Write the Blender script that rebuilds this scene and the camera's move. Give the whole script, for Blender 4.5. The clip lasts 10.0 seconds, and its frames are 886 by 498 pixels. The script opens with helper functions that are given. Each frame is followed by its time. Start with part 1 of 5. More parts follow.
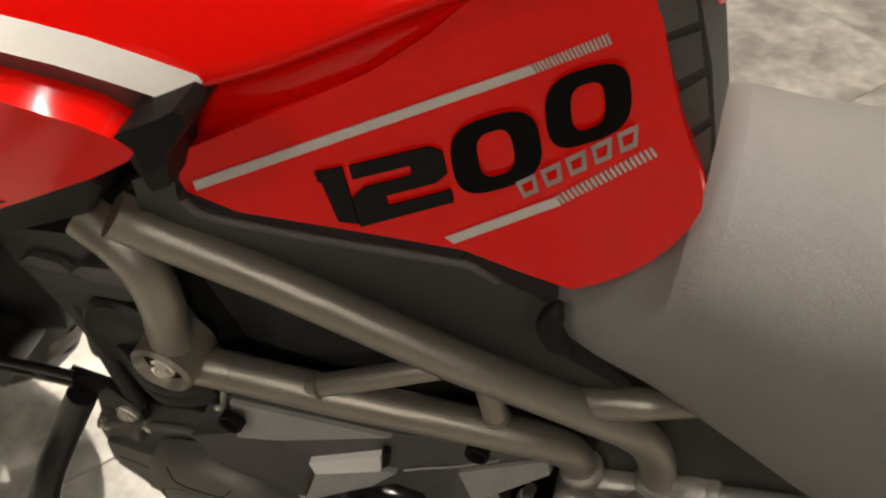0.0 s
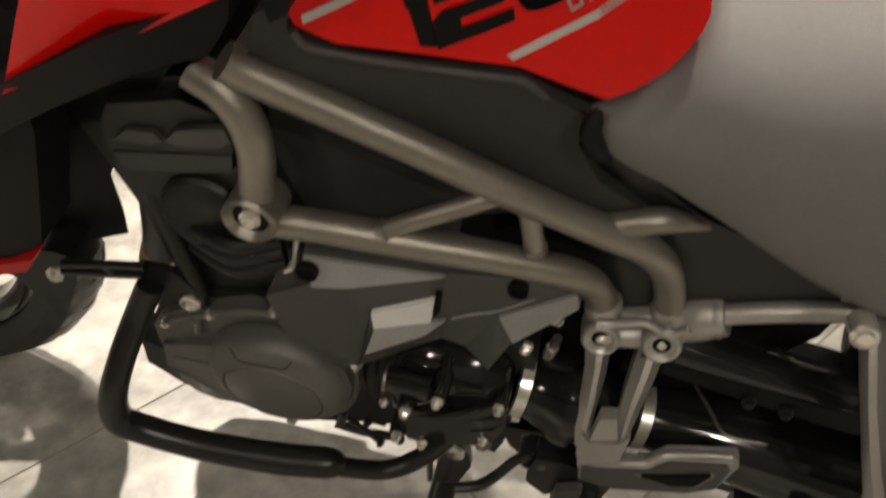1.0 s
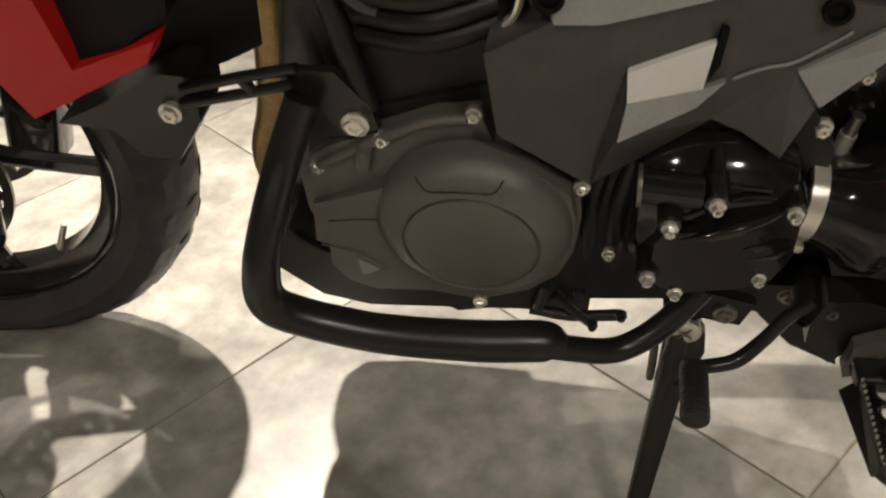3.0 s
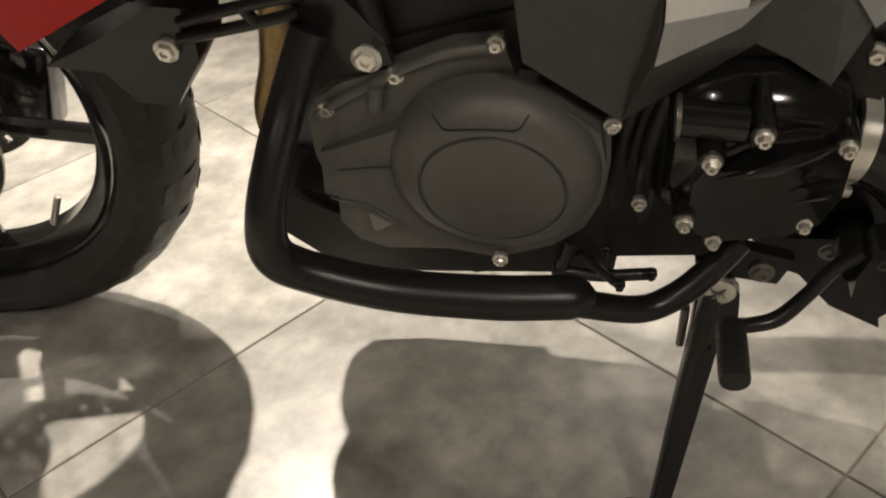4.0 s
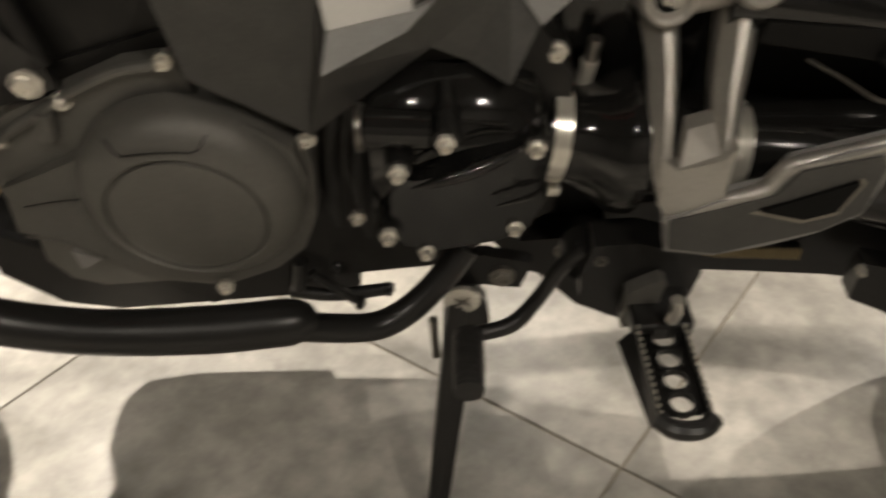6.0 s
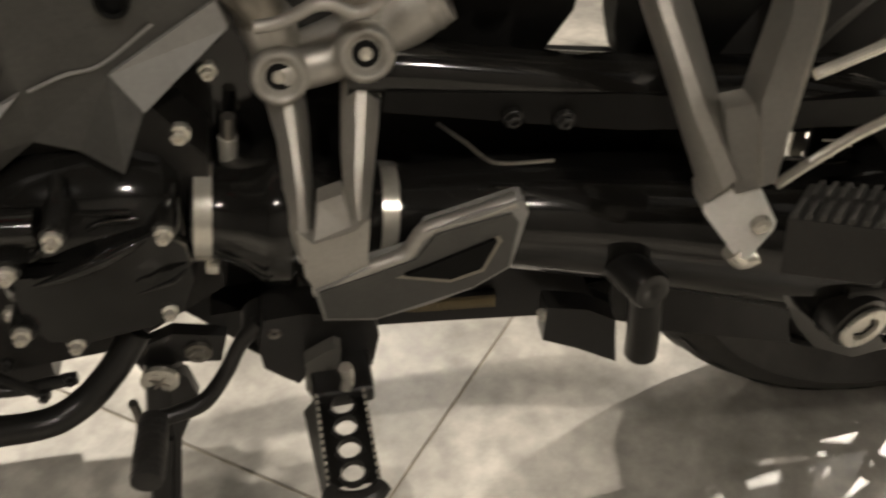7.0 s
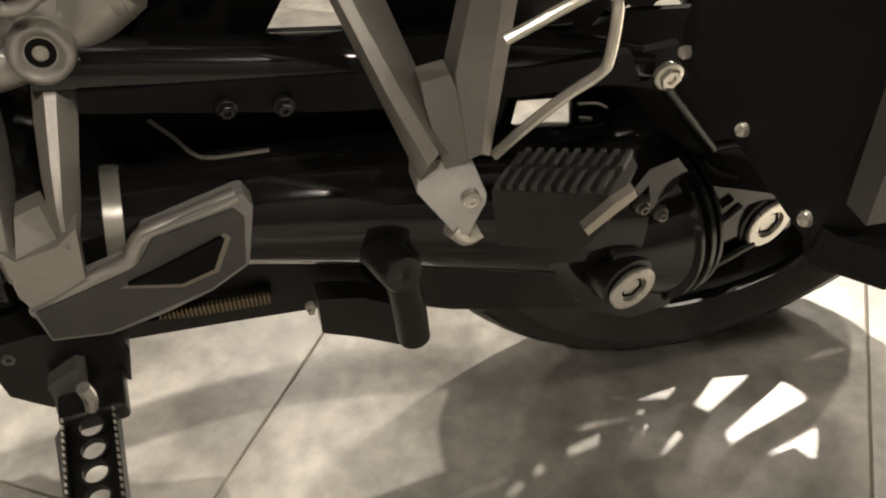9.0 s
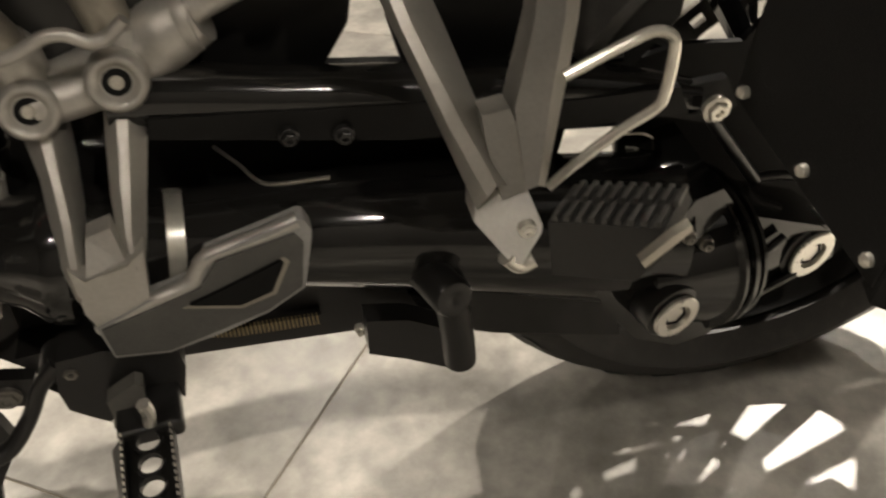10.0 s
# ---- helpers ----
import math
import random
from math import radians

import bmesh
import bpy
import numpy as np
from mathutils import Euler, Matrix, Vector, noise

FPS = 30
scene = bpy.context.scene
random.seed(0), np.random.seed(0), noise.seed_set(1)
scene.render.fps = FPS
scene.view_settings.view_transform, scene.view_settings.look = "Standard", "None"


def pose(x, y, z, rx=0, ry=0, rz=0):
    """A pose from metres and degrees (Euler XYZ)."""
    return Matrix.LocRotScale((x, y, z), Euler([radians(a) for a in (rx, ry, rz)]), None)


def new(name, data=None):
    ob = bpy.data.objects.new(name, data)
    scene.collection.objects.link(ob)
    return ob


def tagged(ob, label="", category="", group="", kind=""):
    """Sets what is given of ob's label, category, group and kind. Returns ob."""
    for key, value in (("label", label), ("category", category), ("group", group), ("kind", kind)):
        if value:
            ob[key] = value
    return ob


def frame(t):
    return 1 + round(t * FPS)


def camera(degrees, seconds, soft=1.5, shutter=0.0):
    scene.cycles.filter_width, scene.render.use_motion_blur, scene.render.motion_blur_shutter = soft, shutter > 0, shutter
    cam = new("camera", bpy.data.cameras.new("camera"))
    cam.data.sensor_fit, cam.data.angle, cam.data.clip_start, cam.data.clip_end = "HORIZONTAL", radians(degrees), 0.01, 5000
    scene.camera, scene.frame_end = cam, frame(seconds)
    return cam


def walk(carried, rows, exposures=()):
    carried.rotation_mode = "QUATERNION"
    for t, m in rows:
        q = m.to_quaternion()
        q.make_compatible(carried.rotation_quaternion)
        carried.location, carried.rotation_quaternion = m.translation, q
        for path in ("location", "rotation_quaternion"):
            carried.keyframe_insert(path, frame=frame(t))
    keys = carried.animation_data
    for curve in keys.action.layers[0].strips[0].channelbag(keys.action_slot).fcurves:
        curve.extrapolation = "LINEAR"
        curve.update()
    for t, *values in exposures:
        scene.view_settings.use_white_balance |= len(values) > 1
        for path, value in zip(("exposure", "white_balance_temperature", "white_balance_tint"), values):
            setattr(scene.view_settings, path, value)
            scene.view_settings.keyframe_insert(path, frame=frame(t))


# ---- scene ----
# ---- camera and path ----
PATH = [
    (0, 0.2568, -0.5879, 1.1421, 46.92, -2.68, 18.81),
    (0.5, 0.2254, -0.6865, 1.1484, 50.37, -2.80, 12.45),
    (1, 0.2223, -0.7796, 1.1010, 49.41, -2.50, 12.89),
    (1.5, 0.1861, -0.8095, 1.0498, 49.39, -0.89, 11.64),
    (2, 0.1034, -0.7732, 0.9515, 50.06, 1.90, 10.65),
    (2.5, 0.0624, -0.7726, 0.8645, 51.31, 2.64, 10.61),
    (3, 0.0516, -0.7618, 0.8045, 52.08, 3.47, 10.59),
    (4.5, 0.0284, -0.7504, 0.7267, 52.55, 4.05, 10.14),
    (5, 0.0307, -0.7492, 0.7179, 52.61, 4.17, 9.36),
    (5.2, 0.0410, -0.7442, 0.7153, 52.46, 4.13, 8.60),
    (6.3, 0.1955, -0.7090, 0.7240, 53.27, 2.40, -2.23),
    (6.5, 0.2316, -0.7092, 0.7341, 53.50, 2.41, -3.91),
    (7, 0.3030, -0.6989, 0.7363, 54.14, 2.32, -8.24),
    (7.5, 0.3503, -0.6918, 0.7277, 53.77, 2.63, -10.86),
    (8, 0.3842, -0.6909, 0.7246, 53.36, 2.95, -13.13),
    (8.5, 0.4128, -0.6989, 0.7218, 53.03, 3.25, -15.05),
    (9, 0.4248, -0.7025, 0.7197, 52.68, 3.51, -15.91),
    (9.5, 0.4262, -0.7008, 0.7195, 52.74, 3.67, -15.67),
    (10, 0.4039, -0.7045, 0.7348, 53.88, 3.52, -14.13),
]
cam = camera(53.77, 10.0, soft=2.1, shutter=0.5)
walk(cam, [(r[0], pose(*r[1:])) for r in PATH], [(0, 1.1), (0.5, 1.28), (1.0, 1.06), (1.5, 1.06), (3.0, 1.1), (4.5, 0.95), (5.0, 0.98), (6.5, 1.18), (7.5, 1.25), (10, 1.25)])

# ---- light ----
world = bpy.data.worlds.new("showroom_air")
world.use_nodes = True
scene.world = world
world.node_tree.nodes["Background"].inputs[0].default_value = (1.0, 0.86, 0.68, 1)
world.node_tree.nodes["Background"].inputs[1].default_value = 0.03
WARM = (1.0, 0.905, 0.78)
CEILING = 3.2
# x, y, power, aim on the floor, cone in degrees
# all unseen: the first two follow the cast shadows, the rest are added fill
LAMPS = [(-1.0, 1.5, 410, (-0.85, -0.25), 40), (2.7, 1.8, 430, (1.5, -0.3), 36), (1.55, 0.68, 52, None, 165), (0.4, 0.65, 86, None, 165), (1.35, -0.12, 8, None, 165), (3.0, 0.5, 480, (1.9, -0.2), 32),
         (-0.6, -2.8, 28, None, 165), (1.7, -2.9, 58, None, 165), (-1.7, -0.9, 10, None, 165), (-3.2, 2.8, 45, None, 165), (0.4, 3.6, 45, None, 165), (3.4, 2.9, 36, None, 165)]


# ---- helpers ----
def V(p):
    return Vector(p)


def part(name, bm, material, parent, label="", smooth=True, bevel=0.0, seg=2):
    """One mesh object under a thing or a part."""
    if bevel:
        edges = [e for e in bm.edges if len(e.link_faces) == 2 and e.calc_face_angle(0) > 0.5]
        bmesh.ops.bevel(bm, geom=edges, offset=bevel, segments=seg, profile=0.5, affect="EDGES", clamp_overlap=True)
    bmesh.ops.recalc_face_normals(bm, faces=bm.faces)
    me = bpy.data.meshes.new(name)
    bm.to_mesh(me)
    bm.free()
    if smooth:
        me.shade_smooth()
        me.set_sharp_from_angle(angle=radians(34))
    me.materials.append(material)
    ob = new(name, me)
    if parent:
        ob.parent = parent
    if label:
        ob["label"] = label
    return ob


def smooth_path(pts, n=6):
    """Catmull-Rom points through pts."""
    ps = [V(p) for p in pts]
    if len(ps) < 3:
        return ps
    ps = [2 * ps[0] - ps[1], *ps, 2 * ps[-1] - ps[-2]]
    out = []
    for i in range(1, len(ps) - 2):
        a, b, c, d = ps[i - 1:i + 3]
        for k in range(n):
            t = k / n
            out.append(0.5 * (2 * b + (c - a) * t + (2 * a - 5 * b + 4 * c - d) * t * t + (3 * b - a - 3 * c + d) * t ** 3))
    out.append(ps[-2])
    return out


def tube(bm, pts, radius, segs=16, n=6, flat=1.0):
    """A swept tube; radius is one number or one for each given point."""
    path = smooth_path(pts, n)
    m = len(path)
    rs = [radius] * m if not isinstance(radius, (list, tuple)) else [float(v) for v in np.interp(np.linspace(0, 1, m), np.linspace(0, 1, len(radius)), radius)]
    rings, up = [], None
    for i, p in enumerate(path):
        d = (path[min(i + 1, m - 1)] - path[max(i - 1, 0)]).normalized()
        if up is None:
            up = d.orthogonal().normalized()
        up = (up - d * up.dot(d)).normalized()
        side = d.cross(up)
        rings.append([bm.verts.new(p + rs[i] * (math.cos(a) * up + flat * math.sin(a) * side)) for a in (2 * math.pi * k / segs for k in range(segs))])
    for a, b in zip(rings, rings[1:]):
        for k in range(segs):
            bm.faces.new((a[k], a[(k + 1) % segs], b[(k + 1) % segs], b[k]))
    bm.faces.new(rings[0][::-1])
    bm.faces.new(rings[-1])
    return bm


def slab(bm, pts, depth, bulge=0.0):
    """An outline in space with thickness along y; bulge pushes its middle towards the viewer."""
    front = [bm.verts.new(p) for p in pts]
    back = [bm.verts.new((p[0], p[1] + depth, p[2])) for p in pts]
    n = len(pts)
    for k in range(n):
        bm.faces.new((front[k], front[(k + 1) % n], back[(k + 1) % n], back[k]))
    if bulge:
        c = sum((V(p) for p in pts), Vector()) / n
        ring = [bm.verts.new(V(p) * 0.45 + c * 0.55 + Vector((0, -bulge, 0))) for p in pts]
        for k in range(n):
            bm.faces.new((front[k], front[(k + 1) % n], ring[(k + 1) % n], ring[k]))
        bm.faces.new(ring)
    else:
        bm.faces.new(front)
    bm.faces.new(back[::-1])
    return bm


def prism(bm, pts, vec):
    """An outline in space, pushed along vec."""
    a, z = [bm.verts.new(p) for p in pts], [bm.verts.new(V(p) + V(vec)) for p in pts]
    n = len(pts)
    for k in range(n):
        bm.faces.new((a[k], a[(k + 1) % n], z[(k + 1) % n], z[k]))
    bm.faces.new(a)
    bm.faces.new(z[::-1])
    return bm


def plate(name, pts, depth, material, parent, label="", bevel=0.003, seg=2, bulge=0.0):
    bm = bmesh.new()
    slab(bm, pts, depth, bulge)
    return part(name, bm, material, parent, label, bevel=bevel, seg=seg)


def flip(pts):
    """The same points on the other side of the machine."""
    return [(x, -y, z) for x, y, z in pts]


def lathe(bm, origin, axis, profile, segs=32, closed=False):
    """Profile of (distance along axis, radius) turned round the axis; closed: the profile is a loop."""
    o, d = V(origin), V(axis).normalized()
    up = d.orthogonal().normalized()
    side = d.cross(up)
    rings = []
    for h, r in profile:
        rings.append([bm.verts.new(o + d * h + max(r, 1e-5) * (math.cos(2 * math.pi * k / segs) * up + math.sin(2 * math.pi * k / segs) * side)) for k in range(segs)])
    pairs = list(zip(rings, rings[1:])) + ([(rings[-1], rings[0])] if closed else [])
    for a, b in pairs:
        for k in range(segs):
            bm.faces.new((a[k], a[(k + 1) % segs], b[(k + 1) % segs], b[k]))
    if not closed:
        bm.faces.new(rings[0][::-1])
        bm.faces.new(rings[-1])
    return bm


def box(bm, centre, size, turn=(0, 0, 0)):
    bmesh.ops.create_cube(bm, size=1.0, matrix=pose(*centre, *turn) @ Matrix.Diagonal((*size, 1)))
    return bm


def bolt(pos, radius, parent, material, axis=(0, -1, 0), height=0.006, name="bolt", label=""):
    """A flanged hexagon bolt with a dimpled head."""
    radius *= 0.8
    bm = bmesh.new()
    lathe(bm, V(pos) - V(axis).normalized() * 0.003, axis, [(0, radius * 1.25), (0.0045, radius * 1.25), (0.0052, radius * 1.1)], 16)
    lathe(bm, V(pos), axis, [(0, radius * 0.95), (height * 0.85, radius * 0.95), (height, radius * 0.8), (height * 0.98, radius * 0.45), (height * 0.6, radius * 0.35)], 6)
    return part(name, bm, material, parent, label)


# ---- materials ----
def mat(name, colour, rough=0.5, metal=0.0, scale=40.0, vary=0.15, bump=0.0, bump_scale=300.0, coat=0.0, rough_vary=0.1, dust=0.0, spec=0.5):
    m = bpy.data.materials.new(name)
    m.use_nodes = True
    nt = m.node_tree
    b = nt.nodes["Principled BSDF"]
    co = nt.nodes.new("ShaderNodeTexCoord")
    n1, n2 = nt.nodes.new("ShaderNodeTexNoise"), nt.nodes.new("ShaderNodeTexNoise")
    for n, s in ((n1, scale), (n2, scale * 7)):
        n.inputs["Scale"].default_value, n.inputs["Detail"].default_value = s, 5
        nt.links.new(co.outputs["Object"], n.inputs["Vector"])
    mixn = nt.nodes.new("ShaderNodeMath")
    mixn.operation = "MULTIPLY_ADD"
    nt.links.new(n2.outputs["Fac"], mixn.inputs[0])
    mixn.inputs[1].default_value = 0.5
    half = nt.nodes.new("ShaderNodeMath")
    half.operation = "MULTIPLY"
    half.inputs[1].default_value = 0.5
    nt.links.new(n1.outputs["Fac"], half.inputs[0])
    nt.links.new(half.outputs[0], mixn.inputs[2])
    ramp = nt.nodes.new("ShaderNodeMapRange")
    ramp.inputs["From Min"].default_value, ramp.inputs["From Max"].default_value = 0.3, 0.7
    ramp.inputs["To Min"].default_value, ramp.inputs["To Max"].default_value = 1 - vary, 1 + vary
    nt.links.new(mixn.outputs[0], ramp.inputs["Value"])
    mul = nt.nodes.new("ShaderNodeVectorMath")
    mul.operation = "SCALE"
    mul.inputs[0].default_value = colour
    nt.links.new(ramp.outputs[0], mul.inputs["Scale"])
    out = mul.outputs[0]
    if dust:
        dm = nt.nodes.new("ShaderNodeMix")
        dm.data_type = "RGBA"
        dr = nt.nodes.new("ShaderNodeMapRange")
        dr.inputs["From Min"].default_value, dr.inputs["From Max"].default_value = 0.5, 0.8
        dr.inputs["To Max"].default_value = dust
        nt.links.new(n1.outputs["Fac"], dr.inputs["Value"])
        nt.links.new(dr.outputs[0], dm.inputs["Factor"])
        nt.links.new(out, dm.inputs["A"])
        dm.inputs["B"].default_value = (0.3, 0.27, 0.22, 1)
        out = dm.outputs["Result"]
    nt.links.new(out, b.inputs["Base Color"])
    rr = nt.nodes.new("ShaderNodeMapRange")
    rr.inputs["To Min"].default_value, rr.inputs["To Max"].default_value = max(rough - rough_vary, 0.02), min(rough + rough_vary, 1)
    nt.links.new(mixn.outputs[0], rr.inputs["Value"])
    nt.links.new(rr.outputs[0], b.inputs["Roughness"])
    b.inputs["Metallic"].default_value = metal
    b.inputs["Coat Weight"].default_value = coat
    b.inputs["Coat Roughness"].default_value = 0.07
    b.inputs["Specular IOR Level"].default_value = spec
    if bump:
        nb = nt.nodes.new("ShaderNodeTexNoise")
        nb.inputs["Scale"].default_value, nb.inputs["Detail"].default_value = bump_scale, 3
        nt.links.new(co.outputs["Object"], nb.inputs["Vector"])
        bp = nt.nodes.new("ShaderNodeBump")
        bp.inputs["Strength"].default_value, bp.inputs["Distance"].default_value = bump, 0.001
        nt.links.new(nb.outputs["Fac"], bp.inputs["Height"])
        nt.links.new(bp.outputs[0], b.inputs["Normal"])
    return m


RED = mat("red_lacquer", (0.82, 0.006, 0.003), 0.1, 0.0, 25, 0.06, coat=0.0, rough_vary=0.03, spec=0.3)
RED_MATT = mat("red_shroud_paint", (0.5, 0.012, 0.009), 0.5, 0.0, 30, 0.1, spec=0.3)
DECAL_WHITE = mat("silver_decal", (0.55, 0.52, 0.48), 0.35, 0.0, 60, 0.1, coat=0.8)
DECAL_BLACK = mat("black_decal", (0.008, 0.0076, 0.007), 0.45, 0.0, 60, 0.2, spec=0.15)
PLASTIC = mat("black_grained_plastic", (0.078, 0.076, 0.071), 0.46, 0.0, 45, 0.2, 0.5, 1400, dust=0.04)
PLASTIC_GREY = mat("grey_plastic", (0.29, 0.284, 0.27), 0.4, 0.0, 45, 0.12, 0.3, 1200)
RUBBER = mat("black_rubber", (0.027, 0.0262, 0.025), 0.5, 0.0, 60, 0.25, 0.35, 700, dust=0.06)
SEAT = mat("seat_vinyl", (0.2, 0.194, 0.184), 0.5, 0.0, 30, 0.08, 0.6, 1500)
BLACK = mat("black_satin_paint", (0.016, 0.0156, 0.0148), 0.31, 0.0, 40, 0.2, 0.05, 500, rough_vary=0.03)
GLOSS = mat("black_gloss_paint", (0.013, 0.0127, 0.012), 0.1, 0.0, 40, 0.2, 0.05, 250, coat=0.3, rough_vary=0.02)
ENGINE = mat("dark_cast_metal", (0.017, 0.0163, 0.015), 0.4, 0.2, 50, 0.25, 0.4, 900, dust=0.03)
COVER = mat("bronze_grey_cover", (0.155, 0.15, 0.135), 0.42, 0.3, 40, 0.12, 0.35, 1100)
FRAME = mat("bronze_silver_paint", (0.33, 0.305, 0.26), 0.38, 0.7, 40, 0.1, 0.25, 900)
SILVER = mat("silver_cast_metal", (0.52, 0.502, 0.462), 0.34, 0.65, 45, 0.1, 0.35, 1000)
STEEL = mat("bright_steel", (0.88, 0.845, 0.76), 0.22, 0.72, 60, 0.1, 0.1, 900)
CHROME_DARK = mat("dark_steel", (0.27, 0.255, 0.23), 0.3, 0.85, 60, 0.2, 0.1, 900)
EXHAUST = mat("heat_tinted_steel", (0.42, 0.29, 0.14), 0.35, 0.9, 30, 0.3, 0.1, 600)
PANNIER = mat("matt_black_plastic", (0.009, 0.0088, 0.0084), 0.55, 0.0, 45, 0.25, 0.4, 1000, spec=0.2)
PANEL = mat("dark_grey_plastic", (0.036, 0.0352, 0.033), 0.5, 0.0, 45, 0.2, 0.4, 1200, spec=0.4)
# near black, with the shade of hollows and gaps put into the colour
HOLE = mat("shade_black", (0.004, 0.0039, 0.0037), 0.7, 0.0, 40, 0.1, spec=0.2)
TRIM = mat("brushed_trim", (0.2, 0.195, 0.182), 0.5, 0.9, 60, 0.08, 0.1, 700)
PLATE = mat("silver_plate", (0.92, 0.91, 0.88), 0.35, 0.0, 50, 0.04)
WASHER = mat("bright_washer_steel", (0.9, 0.87, 0.8), 0.3, 0.85, 60, 0.06)
AMBER = mat("brass_fins", (0.34, 0.27, 0.15), 0.45, 0.4, 50, 0.15)
WALLM = mat("wall_paint", (0.12, 0.113, 0.104), 0.8, 0.0, 3, 0.06, 0.2, 200)
CEIL = mat("dark_ceiling_paint", (0.1, 0.098, 0.095), 0.85, 0.0, 3, 0.08, 0.2, 200)
GROUT = mat("tile_grout", (0.2, 0.17, 0.13), 0.8, 0.0, 60, 0.2, 0.3, 400)


def tile_material():
    m = mat("grey_stone_tile", (0.36, 0.34, 0.303), 0.34, 0.0, 5, 0.2, 0.06, 120, rough_vary=0.12)
    nt = m.node_tree
    b = nt.nodes["Principled BSDF"]
    src = b.inputs["Base Color"].links[0].from_socket
    co = nt.nodes.new("ShaderNodeTexCoord")
    info = nt.nodes.new("ShaderNodeObjectInfo")
    add = nt.nodes.new("ShaderNodeVectorMath")
    add.operation = "ADD"
    off = nt.nodes.new("ShaderNodeVectorMath")
    off.operation = "SCALE"
    off.inputs[0].default_value = (13.0, 7.0, 3.0)
    nt.links.new(info.outputs["Random"], off.inputs["Scale"])
    nt.links.new(co.outputs["Object"], add.inputs[0])
    nt.links.new(off.outputs[0], add.inputs[1])
    # cloudy pale patches, as in cement-look porcelain
    cl = nt.nodes.new("ShaderNodeTexNoise")
    cl.inputs["Scale"].default_value, cl.inputs["Detail"].default_value, cl.inputs["Distortion"].default_value = 7.5, 9, 0.25
    nt.links.new(add.outputs[0], cl.inputs["Vector"])
    mr = nt.nodes.new("ShaderNodeMapRange")
    mr.inputs["From Min"].default_value, mr.inputs["From Max"].default_value = 0.38, 0.66
    mr.inputs["To Min"].default_value, mr.inputs["To Max"].default_value = 0.74, 1.28
    nt.links.new(cl.outputs["Fac"], mr.inputs["Value"])
    sc = nt.nodes.new("ShaderNodeVectorMath")
    sc.operation = "SCALE"
    # smaller blotches and pale flecks
    fine = nt.nodes.new("ShaderNodeTexNoise")
    fine.inputs["Scale"].default_value, fine.inputs["Detail"].default_value, fine.inputs["Roughness"].default_value = 24, 10, 0.62
    nt.links.new(add.outputs[0], fine.inputs["Vector"])
    fr = nt.nodes.new("ShaderNodeMapRange")
    fr.inputs["From Min"].default_value, fr.inputs["From Max"].default_value = 0.34, 0.68
    fr.inputs["To Min"].default_value, fr.inputs["To Max"].default_value = 0.8, 1.2
    nt.links.new(fine.outputs["Fac"], fr.inputs["Value"])
    mul = nt.nodes.new("ShaderNodeVectorMath")
    mul.operation = "SCALE"
    nt.links.new(src, mul.inputs[0])
    nt.links.new(fr.outputs[0], mul.inputs["Scale"])
    nt.links.new(mul.outputs[0], sc.inputs[0])
    nt.links.new(mr.outputs[0], sc.inputs["Scale"])
    nt.links.new(sc.outputs[0], b.inputs["Base Color"])
    return m


TILE = tile_material()


# ---- setting ----
def slab_box(name, size, centre, material, label, category):
    bm = bmesh.new()
    box(bm, centre, size)
    ob = part(name, bm, material, None, label, smooth=False)
    return tagged(ob, label, category, kind="structure")


floor = slab_box("floor", (9.0, 9.0, 0.1), (0.4, 0.4, -0.0522), GROUT, "grey grout bed under square cement-look floor tiles", "floor")
# unseen walls and ceiling, added; their dark tone sets bounce and reflections
slab_box("wall_north", (9.4, 0.2, CEILING), (0.4, 5.0, CEILING / 2), WALLM, "unseen plain dark grey showroom wall, added", "wall")
slab_box("wall_south", (9.4, 0.2, CEILING), (0.4, -4.2, CEILING / 2), WALLM, "unseen plain dark grey showroom wall, added", "wall")
slab_box("wall_west", (0.2, 9.0, CEILING), (-4.2, 0.4, CEILING / 2), WALLM, "unseen plain dark grey showroom wall, added", "wall")
slab_box("wall_east", (0.2, 9.0, CEILING), (5.0, 0.4, CEILING / 2), WALLM, "unseen plain dark grey showroom wall, added", "wall")
slab_box("ceiling", (9.4, 9.4, 0.2), (0.4, 0.4, CEILING + 0.1), CEIL, "unseen plain dark showroom ceiling, added", "ceiling")


def glow_material():
    m = bpy.data.materials.new("lamp_glow")
    m.use_nodes = True
    b = m.node_tree.nodes["Principled BSDF"]
    b.inputs["Emission Color"].default_value = (*WARM, 1)
    b.inputs["Emission Strength"].default_value = 70
    return m


GLOW = glow_material()
for lx, ly, power, aim, cone in LAMPS:
    fixture = tagged(new("unseen_spotlight"), "unseen round warm white ceiling spotlight, key or added fill", "spotlight", "ceiling spotlights")
    fixture.location = (lx, ly, CEILING)
    bm = bmesh.new()
    lathe(bm, (0, 0, -0.012), (0, 0, 1), [(0, 0.07), (0, 0.05), (0.008, 0.05), (0.008, 0.07)], 24, closed=True)
    part("bezel", bm, SILVER, fixture)
    bm = bmesh.new()
    lathe(bm, (0, 0, -0.006), (0, 0, 1), [(0, 0.05), (0.004, 0.05)], 24)
    part("lens", bm, GLOW, fixture)
    data = bpy.data.lights.new("spot", "SPOT")
    data.energy, data.color, data.shadow_soft_size, data.spot_size, data.spot_blend = power, WARM, 0.035, radians(cone), 0.9 if aim else 0.15
    lamp = new("spot", data)
    lamp.parent = fixture
    lamp.location = (0, 0, -0.07)
    if aim:
        lamp.rotation_euler = Vector((aim[0] - lx, aim[1] - ly, -CEILING)).to_track_quat("-Z", "Y").to_euler()

